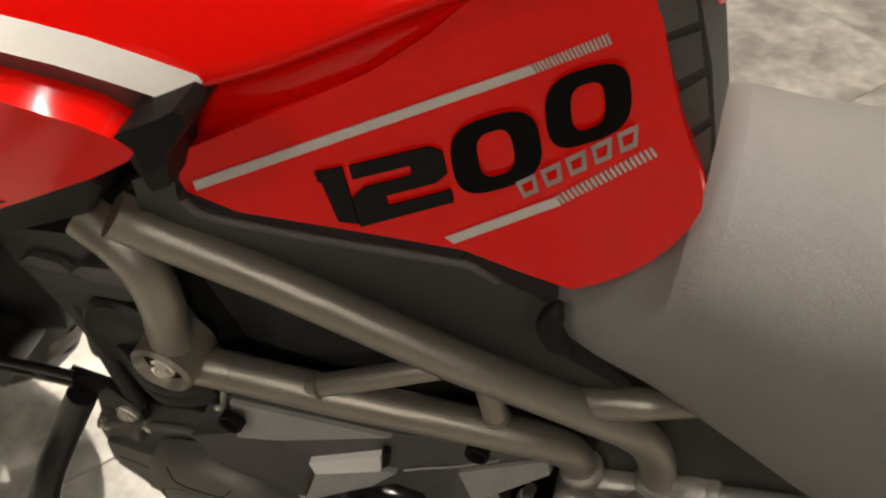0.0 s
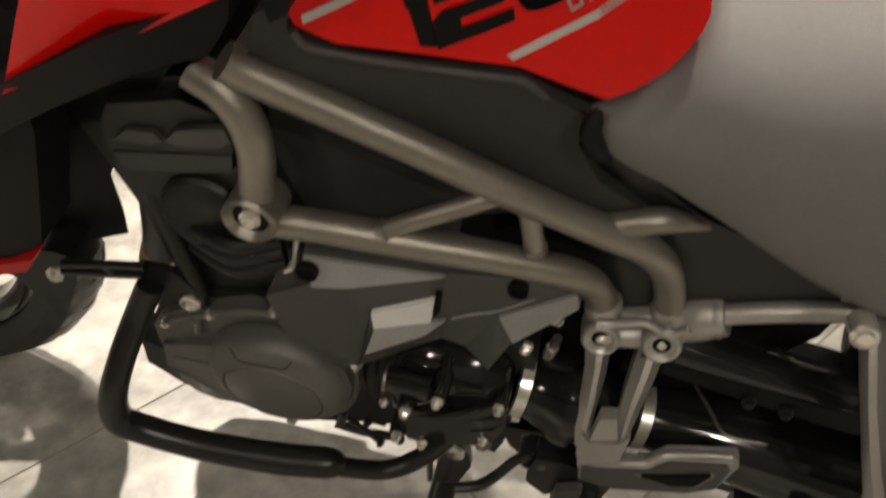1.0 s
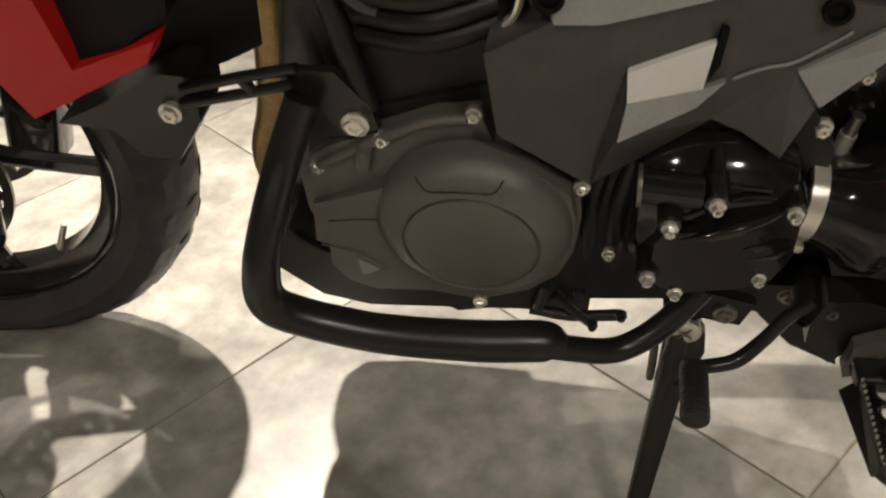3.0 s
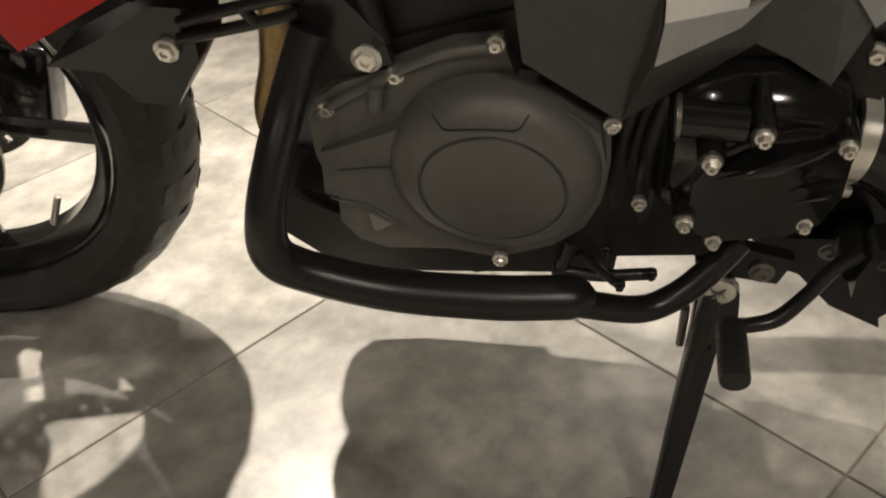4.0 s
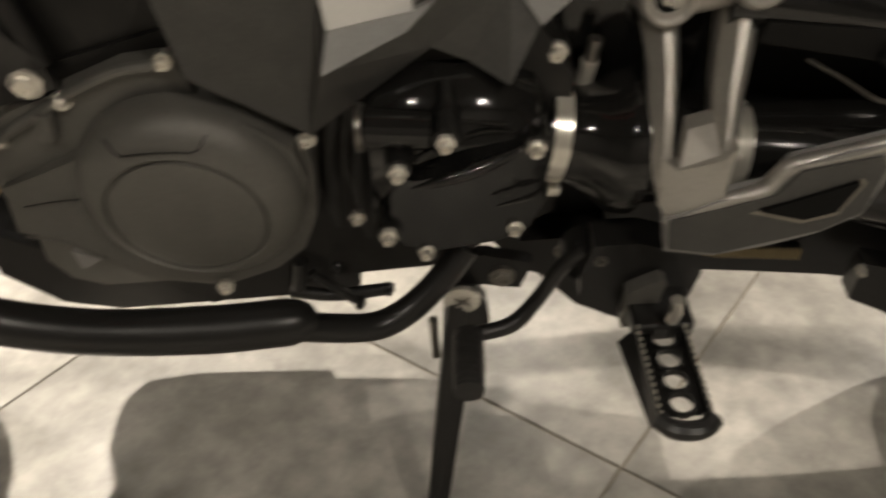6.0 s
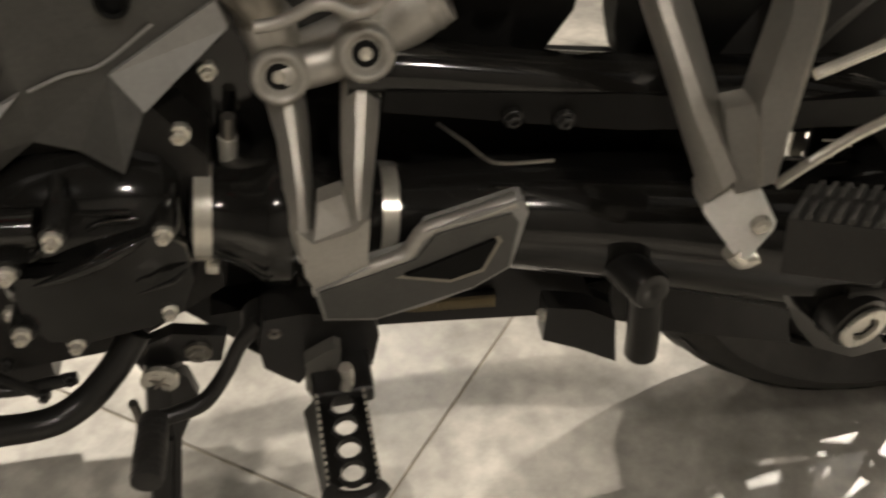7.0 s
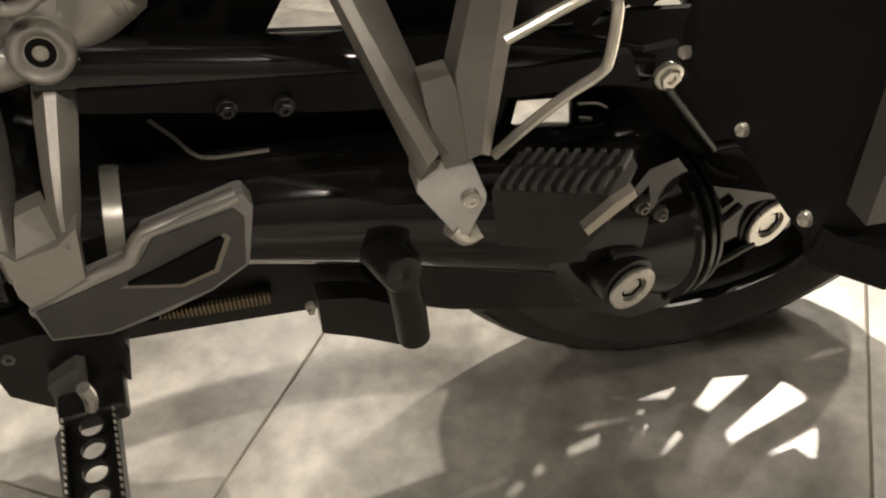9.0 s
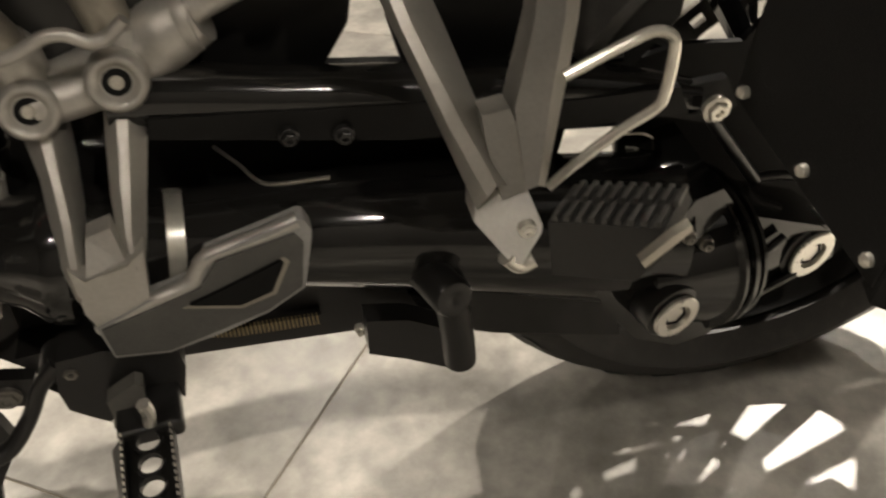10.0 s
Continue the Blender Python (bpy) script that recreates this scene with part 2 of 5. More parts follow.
# ---- the motorcycle: everything is in its own upright frame, then leaned onto the stand ----
bike = tagged(new("motorcycle"), "red adventure motorcycle with bronze-silver frame leaning on its side stand", "motorcycle")
bike.matrix_basis = pose(0, 0, 0, 9, 0, 0)


def wheel(name, cx, radius, tyre_r, rim_r, width, spokes, phase=0.25, well=0.02):
    """A wheel with a treaded tyre, cast rim and spokes."""
    hub = new(name)
    hub.parent = bike
    hub.location = (cx, 0, radius)
    bm = bmesh.new()
    w = width / 2
    prof = [(-w * 0.72, rim_r), (-w * 0.95, rim_r + 0.02), (-w, radius - 0.055), (-w * 0.86, radius - 0.03), (-w * 0.6, radius - 0.012), (-w * 0.3, radius - 0.003), (0, radius)]
    prof = prof + [(-a, b) for a, b in prof[-2::-1]]
    lathe(bm, (0, 0, 0), (0, 1, 0), prof, 96, closed=True)
    tyre = part("tyre", bm, RUBBER, hub, "black road tyre with shallow tread blocks")
    # slanted tread bars, proud of the carcass
    bm = bmesh.new()
    for k in range(30):
        for sgn in (-1, 1):
            a = 2 * math.pi * (k + (0.5 if sgn > 0 else 0)) / 30
            quads = []
            for s, lift in ((0.1, 0.0028), (0.45, 0.0028), (0.84, 0.0028)):
                yy = sgn * w * s
                rr = float(np.interp(s, [0, 0.3, 0.6, 0.86, 1], [radius, radius - 0.003, radius - 0.012, radius - 0.03, radius - 0.055])) + lift
                aa = a + 0.09 * s
                quads.append([(rr * math.sin(aa + d), yy, rr * math.cos(aa + d)) for d in (-0.05, 0.05)])
            vs = [[bm.verts.new(p) for p in q] for q in quads]
            for q0, q1 in zip(vs, vs[1:]):
                bm.faces.new((q0[0], q0[1], q1[1], q1[0]))
    part("tread", bm, RUBBER, tyre)
    bm = bmesh.new()
    lathe(bm, (0, 0, 0), (0, 1, 0), [(-w * 0.6, rim_r + 0.004), (-w * 0.6, rim_r - 0.006), (-w * 0.45, rim_r - 0.012), (-w * 0.3, rim_r - well), (w * 0.3, rim_r - well), (w * 0.45, rim_r - 0.012), (w * 0.6, rim_r - 0.006), (w * 0.6, rim_r + 0.004)], 80, closed=True)
    part("rim", bm, GLOSS, hub, "black cast rim")
    for k in range(spokes):
        a = 2 * math.pi * (k + phase) / spokes
        bm = bmesh.new()
        d = Vector((math.sin(a), 0, math.cos(a)))
        t = Vector((math.cos(a), 0, -math.sin(a)))
        tube(bm, [d * 0.03, d * 0.1 + t * 0.006, d * (rim_r - 0.022)], [0.017, 0.0115, 0.012] if spokes < 8 else [0.012, 0.0095, 0.0105], 8, 3, 1.3)
        part("spoke", bm, GLOSS, hub)
    bm = bmesh.new()
    hub_r = 0.036 if spokes < 8 else 0.075
    lathe(bm, (0, -0.05 if spokes < 8 else -0.04, 0), (0, 1, 0), [(0, hub_r * 0.6), (0.004, hub_r), (0.084, hub_r), (0.088, hub_r * 0.6)], 32)
    part("hub", bm, BLACK, hub)
    return hub


front = wheel("front_wheel", -0.736, 0.3233, 0.3233, 0.243, 0.115, 5, 0.458, 0.03)
front.matrix_basis = pose(-0.736, 0.030, 0.3233, 0, 0, 7.6)
rear = wheel("rear_wheel", 0.862, 0.333, 0.333, 0.25, 0.15, 15, 0.708)
for hub, r, off, sides in ((front, 0.13, 0.062, (-1, 1)), (rear, 0.146, 0.025, (1,))):
    for sgn in sides:
        # a drilled ring: four rows of cells round each hole
        bm = bmesh.new()
        cells, rows = 28, ((r - 0.032, r - 0.021), (r - 0.011, r))
        for lo, hi in rows:
            lathe(bm, (0, sgn * off, 0), (0, 1, 0), [(0, hi), (0.005, hi), (0.005, lo), (0, lo)], 84, closed=True)
        for c in range(cells):
            a0, a1 = 2 * math.pi * (c + 0.22) / cells, 2 * math.pi * (c + 0.78) / cells
            corner_ring = [((r - q) * math.sin(a), sgn * off, (r - q) * math.cos(a)) for q, a in ((0.022, a0), (0.022, a1), (0.010, a1), (0.010, a0))]
            prism(bm, corner_ring, (0, 0.005, 0))
        part("brake_disc", bm, CHROME_DARK, hub)
        for c in range(6):
            a = 2 * math.pi * (c + 0.5) / 6
            bm = bmesh.new()
            tube(bm, [(0.034 * math.sin(a), sgn * (off - 0.002), 0.034 * math.cos(a)), ((r - 0.03) * math.sin(a + 0.25), sgn * (off + 0.002), (r - 0.03) * math.cos(a + 0.25))], [0.008, 0.006], 8)
            part("disc_carrier", bm, BLACK, hub)
bm = bmesh.new()
VALVE = [front.matrix_basis.inverted() @ V(p) for p in [(-0.635, 0.035, 0.143), (-0.623, 0.035, 0.165), (-0.609, 0.035, 0.189)]]
tube(bm, VALVE, [0.005, 0.0045, 0.004], 10, 4)
part("tyre_valve", bm, STEEL, front, "metal tyre valve with black cap")

# fork legs, caliper and mudguard of the front wheel
fork = new("front_fork")
fork.parent = bike
fork.matrix_basis = pose(-0.036, 0.03, 0, 0, 0, 0)
for sgn in (-1, 1):
    bm = bmesh.new()
    tube(bm, [(-0.715, sgn * 0.095, 0.31), (-0.63, sgn * 0.1, 0.52), (-0.52, sgn * 0.1, 0.8)], [0.03, 0.03, 0.027], 20, 4)
    part("fork_leg", bm, BLACK, fork)
    bm = bmesh.new()
    box(bm, (-0.60, sgn * 0.085, 0.30), (0.07, 0.05, 0.13), (0, 20, 0))
    part("brake_caliper", bm, GLOSS, fork, "black brake caliper", bevel=0.012, seg=3)
bm = bmesh.new()
for i in range(17):
    a = radians(-62 + i * 7.6)
    ring = []
    for y, dr in ((-0.075, -0.03), (-0.06, 0.0), (0.0, 0.012), (0.06, 0.0), (0.075, -0.03)):
        r = 0.35 + dr
        ring.append(bm.verts.new((-0.70 + r * math.sin(a), y, 0.326 + r * math.cos(a))))
    if i:
        for k in range(4):
            bm.faces.new((last[k], last[k + 1], ring[k + 1], ring[k]))
    last = ring
bmesh.ops.solidify(bm, geom=bm.faces[:], thickness=0.004)
guard_front = part("front_mudguard", bm, PLASTIC, bike, "black plastic front mudguard")
guard_front.matrix_basis = pose(-0.036, 0.03, 0, 0, 0, 0)

# ---- fuel tank ----
tank = new("fuel_tank")
tank.parent = bike
bm = bmesh.new()
# x, shoulder half width, shoulder height, lower height, lower half width, top height
SECT = [(-0.42, 0.10, 0.93, 0.88, 0.09, 0.97), (-0.34, 0.165, 0.945, 0.88, 0.13, 1.0), (-0.2, 0.19, 0.95, 0.89, 0.15, 1.03), (-0.06, 0.182, 0.945, 0.88, 0.135, 1.045), (0.03, 0.16, 0.948, 0.86, 0.118, 1.05), (0.1, 0.134, 0.972, 0.84, 0.1, 1.055), (0.17, 0.104, 1.01, 0.82, 0.083, 1.055), (0.235, 0.08, 1.012, 0.80, 0.062, 1.04), (0.272, 0.06, 0.99, 0.82, 0.05, 1.01)]
rows = []
for x, sw, sz, lz, lw, tz in SECT:
    half = [(lw, lz), (lw + 0.004, lz + 0.5 * (sz - lz)), (sw - 0.03, sz - 0.026), (sw - 0.024, sz - 0.016), (sw - 0.001, sz - 0.0045), (sw, sz), (sw - 0.003, sz + 0.005), (sw * 0.85, sz + 0.28 * (tz - sz)), (sw * 0.5, sz + 0.75 * (tz - sz)), (sw * 0.25, tz - 0.002), (0, tz)]
    rows.append([bm.verts.new((x, -y, z)) for y, z in half] + [bm.verts.new((x, y, z)) for y, z in half[-2::-1]])
for a, b in zip(rows, rows[1:]):
    for k in range(len(a) - 1):
        bm.faces.new((a[k], b[k], b[k + 1], a[k + 1]))
    bm.faces.new((a[-1], b[-1], b[0], a[0]))
bm.faces.new(rows[0])
bm.faces.new(rows[-1][::-1])
ob = part("tank_shell", bm, RED, tank, "glossy red painted tank shell")
sub = ob.modifiers.new("rounding", "SUBSURF")
sub.levels = sub.render_levels = 2
bm = bmesh.new()
slab(bm, [(0.012, -0.143, 0.885), (0.019, -0.145, 0.867), (0.045, -0.140, 0.854), (0.099, -0.127, 0.846), (0.167, -0.111, 0.835), (0.199, -0.105, 0.821), (0.229, -0.099, 0.809), (0.244, -0.094, 0.815), (0.256, -0.089, 0.822), (0.268, -0.084, 0.833), (0.277, -0.079, 0.846), (0.283, -0.075, 0.858), (0.286, -0.072, 0.871), (0.284, -0.070, 0.882), (0.280, -0.069, 0.893), (0.262, -0.067, 0.928), (0.248, -0.063, 0.963), (0.235, -0.060, 1.000), (0.175, -0.076, 0.997), (0.142, -0.092, 0.964), (0.114, -0.104, 0.942), (0.073, -0.119, 0.920), (0.024, -0.138, 0.895)], 0.03)
panel = part("tank_side_panel", bm, RED, tank, "glossy red side panel with large model number", bevel=0.006, seg=3)


def on_panel(x, z, lift=0.0):
    """The point of the tank's side plane at x and z."""
    return Vector((x, -0.323 + 0.27 * x + 0.2 * z - lift, z))


def decal(name, pts, material, lift=0.0015, label=""):
    bm = bmesh.new()
    vs = [bm.verts.new(on_panel(x, z, lift)) for x, z in pts]
    bm.faces.new(vs)
    bm.normal_update()
    ex = bmesh.ops.extrude_face_region(bm, geom=bm.faces[:])
    bmesh.ops.translate(bm, verts=[v for v in ex["geom"] if isinstance(v, bmesh.types.BMVert)], vec=(0, 0.0012, 0))
    return part(name, bm, material, panel, label, smooth=False)


for pts in ([(0.024, -0.142, 0.875), (0.189, -0.082, 0.951), (0.192, -0.082, 0.947), (0.025, -0.142, 0.869)], [(0.157, -0.112, 0.845), (0.212, -0.091, 0.876), (0.215, -0.091, 0.871), (0.162, -0.111, 0.841)]):
    decal("stripe", [(p[0], p[2]) for p in pts], DECAL_WHITE, 0.002, "silver stripe")


def quad(corners):
    """Maps u, v of a slanted cell (bottom left, bottom right, top right, top left) onto the tank's side."""
    a, b, c, d = [V((p[0], p[2])) for p in corners]
    return lambda u, v: tuple((a * (1 - u) + b * u) * (1 - v) + (d * (1 - u) + c * u) * v)


for corners in ([(0.192, -0.082, 0.947), (0.225, -0.069, 0.964), (0.222, -0.069, 0.969), (0.189, -0.082, 0.951)], [(0.216, -0.090, 0.872), (0.258, -0.073, 0.905), (0.254, -0.073, 0.910), (0.212, -0.090, 0.877)]):
    at = quad(corners)
    for k in range(20):
        u = k / 20
        decal("stripe_dash", [at(u, 0), at(u + 0.02, 0), at(u + 0.02, 1), at(u, 1)], DECAL_WHITE, 0.002)


def rounded(at, w0, w1, h0, h1, n=36, power=3.0):
    out = []
    for k in range(n):
        c, s = math.cos(2 * math.pi * k / n), math.sin(2 * math.pi * k / n)
        out.append(at((w0 + w1) / 2 + (w1 - w0) / 2 * math.copysign(abs(c) ** (2 / power), c), (h0 + h1) / 2 + (h1 - h0) / 2 * math.copysign(abs(s) ** (2 / power), s)))
    return out


def ring(name, outer, inner, material, lift, label=""):
    bm = bmesh.new()
    va, vb = [bm.verts.new(on_panel(x, z, lift)) for x, z in outer], [bm.verts.new(on_panel(x, z, lift)) for x, z in inner]
    for k in range(len(outer)):
        j = (k + 1) % len(outer)
        bm.faces.new((va[k], va[j], vb[j], vb[k]))
    bmesh.ops.solidify(bm, geom=bm.faces[:], thickness=0.001)
    return part(name, bm, material, panel, label, smooth=False)


ONE = quad([(0.099, -0.125, 0.853), (0.111, -0.123, 0.852), (0.102, -0.118, 0.889), (0.088, -0.122, 0.885)])
TWO = quad([(0.112, -0.123, 0.850), (0.160, -0.106, 0.870), (0.151, -0.101, 0.906), (0.103, -0.117, 0.889)])
ZERO_A = quad([(0.163, -0.105, 0.871), (0.205, -0.090, 0.890), (0.194, -0.084, 0.932), (0.153, -0.099, 0.915)])
ZERO_B = quad([(0.205, -0.087, 0.902), (0.242, -0.074, 0.920), (0.233, -0.068, 0.959), (0.196, -0.081, 0.944)])
decal("numeral_one", [ONE(*p) for p in ((0.1, 0), (1.0, 0), (1.0, 1), (0.0, 1), (0.0, 0.8), (0.1, 0.8))], DECAL_BLACK, 0.0026, "black numeral 1")
decal("numeral_two", [TWO(*p) for p in ((0.0, 0), (1.0, 0), (1.0, 0.22), (0.34, 0.22), (0.34, 0.4), (0.88, 0.4), (1.0, 0.5), (1.0, 0.88), (0.88, 1.0), (0.06, 1.0), (0.06, 0.78), (0.66, 0.78), (0.66, 0.62), (0.14, 0.62), (0.0, 0.5))], DECAL_BLACK, 0.0026, "black numeral 2")
for at in (ZERO_A, ZERO_B):
    ring("numeral_zero", rounded(at, 0, 1, 0, 1), rounded(at, 0.3, 0.7, 0.2, 0.8), DECAL_BLACK, 0.0026, "black numeral 0")
WORD = quad([(0.195, -0.095, 0.874), (0.249, -0.073, 0.912), (0.245, -0.072, 0.925), (0.189, -0.095, 0.885)])
for k in range(5):
    o = [WORD(0.2 * k + u, v) for u, v in ((0.02, 0.05), (0.15, 0.05), (0.18, 0.95), (0.02, 0.95))]
    i = [WORD(0.2 * k + u, v) for u, v in ((0.05, 0.28), (0.12, 0.28), (0.14, 0.72), (0.05, 0.72))]
    ring("badge_bar", o, i, DECAL_WHITE, 0.0032)

bm = bmesh.new()
slab(bm, [(0.232, -0.060, 0.998), (0.252, -0.060, 1.002), (0.270, -0.060, 0.955), (0.283, -0.060, 0.908), (0.285, -0.060, 0.879), (0.281, -0.060, 0.865), (0.275, -0.060, 0.884), (0.257, -0.060, 0.923)], 0.05)
end_pad = part("tank_end_pad", bm, PANEL, tank, "grey textured rubber end pad", bevel=0.006, seg=3)
for pts in ([(0.237, -0.062, 0.991), (0.252, -0.062, 0.997), (0.259, -0.062, 0.978), (0.245, -0.062, 0.967)], [(0.247, -0.062, 0.963), (0.261, -0.062, 0.973), (0.267, -0.062, 0.954), (0.255, -0.062, 0.941)], [(0.258, -0.062, 0.935), (0.269, -0.062, 0.949), (0.276, -0.062, 0.925), (0.268, -0.062, 0.913)], [(0.270, -0.062, 0.907), (0.278, -0.062, 0.920), (0.283, -0.062, 0.896), (0.280, -0.062, 0.880)]):
    plate("pad_block", pts, 0.01, PLASTIC, end_pad, "", 0.002)
bm = bmesh.new()
slab(bm, [(-0.078, -0.235, 1.024), (-0.017, -0.215, 1.015), (0.002, -0.200, 1.000), (0.017, -0.190, 0.989), (0.032, -0.180, 0.976), (0.050, -0.170, 0.962), (0.054, -0.168, 0.958), (0.050, -0.168, 0.949), (0.031, -0.170, 0.937), (0.018, -0.174, 0.928), (0.018, -0.178, 0.938), (0.002, -0.188, 0.957), (-0.012, -0.198, 0.973), (-0.032, -0.213, 0.992), (-0.099, -0.233, 1.002)], 0.02)
part("tank_trim", bm, TRIM, tank, "brushed silver trim bar", bevel=0.009, seg=4)
plate("trim_end", [(0.046, -0.168, 0.958), (0.053, -0.165, 0.956), (0.053, -0.163, 0.951), (0.050, -0.163, 0.942), (0.041, -0.162, 0.930), (0.028, -0.160, 0.910), (0.021, -0.158, 0.885), (0.008, -0.158, 0.876), (0.005, -0.160, 0.895), (0.008, -0.165, 0.915), (0.029, -0.168, 0.934)], 0.03, PANNIER, tank, "black rounded trim end", 0.005, 3)
plate("trim_tip", [(0.038, -0.197, 0.962), (0.044, -0.195, 0.966), (0.054, -0.190, 0.969), (0.060, -0.182, 0.970), (0.062, -0.178, 0.964), (0.060, -0.178, 0.956), (0.052, -0.182, 0.945), (0.042, -0.184, 0.930), (0.038, -0.188, 0.932), (0.042, -0.193, 0.952)], 0.02, PANNIER, tank, "black rounded trim tip", 0.005, 3)

# ---- seat ----
bm = bmesh.new()
SEATS = [(0.214, 0.09, 0.768, 0.79), (0.228, 0.1, 0.758, 0.803), (0.25, 0.104, 0.745, 0.818), (0.27, 0.105, 0.735, 0.832), (0.286, 0.105, 0.727, 0.852), (0.3, 0.106, 0.718, 0.862), (0.33, 0.11, 0.705, 0.857), (0.38, 0.117, 0.678, 0.859), (0.43, 0.125, 0.652, 0.872), (0.5, 0.132, 0.634, 0.884), (0.56, 0.135, 0.63, 0.893), (0.64, 0.13, 0.66, 0.915), (0.8, 0.12, 0.7, 0.925), (0.95, 0.09, 0.76, 0.92)]
rows = []
for x, w, lo, hi in SEATS:
    h = hi - lo
    half = [(w * 0.8, lo), (w * 0.97, lo + 0.04 * h), (w * 1.04, lo + 0.3 * h), (w * 1.03, lo + 0.52 * h), (w * 0.94, lo + 0.72 * h), (w * 0.74, lo + 0.88 * h), (w * 0.45, lo + 0.97 * h), (w * 0.2, hi), (0, hi + 0.001)]
    rows.append([bm.verts.new((x, -y, z)) for y, z in half] + [bm.verts.new((x, y, z)) for y, z in half[-2::-1]])
for a, b in zip(rows, rows[1:]):
    for k in range(len(a) - 1):
        bm.faces.new((a[k], b[k], b[k + 1], a[k + 1]))
    bm.faces.new((a[-1], b[-1], b[0], a[0]))
bm.faces.new(rows[0])
bm.faces.new(rows[-1][::-1])
seat = part("seat", bm, SEAT, bike, "dark grey grained vinyl saddle")
sub = seat.modifiers.new("rounding", "SUBSURF")
sub.levels = sub.render_levels = 2

rail_bm = bmesh.new()
tube(rail_bm, [(0.225, -0.108, 0.807), (0.223, -0.112, 0.800), (0.222, -0.114, 0.789), (0.228, -0.114, 0.775), (0.237, -0.112, 0.764)], [0.003, 0.007, 0.0085, 0.008, 0.004], 14, 5)
part("seat_bumper", rail_bm, PANNIER, bike, "black rubber bumper below the seat nose")

# ---- body panels ----
bm = bmesh.new()
slab(bm, [(-0.005, -0.156, 0.878), (0.019, -0.150, 0.892), (0.014, -0.148, 0.864), (0.039, -0.140, 0.847), (0.080, -0.131, 0.837), (0.166, -0.114, 0.829), (0.190, -0.104, 0.806), (0.222, -0.096, 0.784), (0.214, -0.092, 0.757), (0.235, -0.088, 0.718), (0.290, -0.078, 0.676), (0.242, -0.076, 0.647), (0.195, -0.088, 0.675), (0.108, -0.106, 0.715), (0.029, -0.123, 0.759), (-0.028, -0.138, 0.808)], 0.04)
part("side_cover", bm, PANEL, bike, "black plastic cover under the tank", bevel=0.004)
bm = bmesh.new()
tube(bm, [(0.019, -0.150, 0.867), (0.027, -0.147, 0.853), (0.053, -0.140, 0.845), (0.098, -0.129, 0.836), (0.151, -0.117, 0.828), (0.170, -0.112, 0.824), (0.187, -0.106, 0.808)], 0.0027, 12)
part("cover_lip", bm, PLASTIC, bike, "grey moulded lip along the tank's lower edge")
bm = bmesh.new()
slab(bm, [(-0.058, -0.095, 0.800), (-0.003, -0.095, 0.788), (0.120, -0.095, 0.740), (0.205, -0.078, 0.705), (0.169, -0.095, 0.674), (0.039, -0.095, 0.618), (-0.041, -0.095, 0.620), (-0.041, -0.095, 0.691), (-0.036, -0.095, 0.754)], 0.2)
part("airbox", bm, PANEL, bike, "dark grey plastic airbox side", bevel=0.003)
plate("radiator_shroud", [(-0.327, -0.200, 0.711), (-0.391, -0.190, 0.618), (-0.349, -0.200, 0.554), (-0.241, -0.205, 0.608), (-0.232, -0.203, 0.623), (-0.293, -0.210, 0.604), (-0.307, -0.205, 0.699)], 0.02, RED_MATT, bike, "red angular shroud edge")
plate("radiator_shroud", flip([(-0.327, -0.200, 0.711), (-0.391, -0.190, 0.618), (-0.349, -0.200, 0.554), (-0.241, -0.205, 0.608), (-0.232, -0.203, 0.623), (-0.293, -0.210, 0.604), (-0.307, -0.205, 0.699)]), -0.02, RED_MATT, bike, "red angular shroud edge")
plate("radiator_cover", [(-0.318, -0.170, 0.722), (-0.184, -0.185, 0.782), (-0.186, -0.185, 0.764), (-0.226, -0.190, 0.633), (-0.252, -0.200, 0.619), (-0.321, -0.200, 0.585), (-0.351, -0.190, 0.605)], 0.05, PANNIER, bike, "black plastic radiator side cover", 0.004)
plate("radiator_cover", flip([(-0.318, -0.170, 0.722), (-0.184, -0.185, 0.782), (-0.186, -0.185, 0.764), (-0.226, -0.190, 0.633), (-0.252, -0.200, 0.619), (-0.321, -0.200, 0.585), (-0.351, -0.190, 0.605)]), -0.05, PANNIER, bike, "black plastic radiator side cover", 0.004)
# added block inside the fairing, keeps lamp light off the radiator
plate("fairing_shade_block", [(-0.331, -0.120, 0.826), (-0.075, -0.120, 0.825), (-0.141, -0.120, 0.737), (-0.243, -0.120, 0.700), (-0.442, -0.120, 0.617)], 0.24, PANNIER, bike, "black inner fairing block added to shade the radiator", 0.004)
bm = bmesh.new()
prism(bm, [(-0.237, -0.100, 0.743), (-0.141, -0.100, 0.766), (-0.206, -0.100, 0.635), (-0.207, -0.100, 0.588), (-0.212, -0.100, 0.552), (-0.245, -0.100, 0.536), (-0.267, -0.100, 0.527), (-0.326, -0.100, 0.520)], (-0.17, 0.2, 0.0))
part("radiator_core", bm, PANNIER, bike, "black radiator core and guard", bevel=0.006)
plate("side_fairing", [(-0.066, -0.237, 0.996), (-0.033, -0.232, 1.000), (-0.015, -0.226, 1.000), (0.005, -0.213, 0.986), (0.026, -0.201, 0.969), (0.037, -0.192, 0.953), (0.038, -0.189, 0.945), (0.033, -0.189, 0.938), (0.014, -0.196, 0.927), (-0.032, -0.212, 0.907), (-0.085, -0.226, 0.881), (-0.142, -0.240, 0.854)], 0.02, RED, bike, "glossy red side fairing", 0.006, 4)
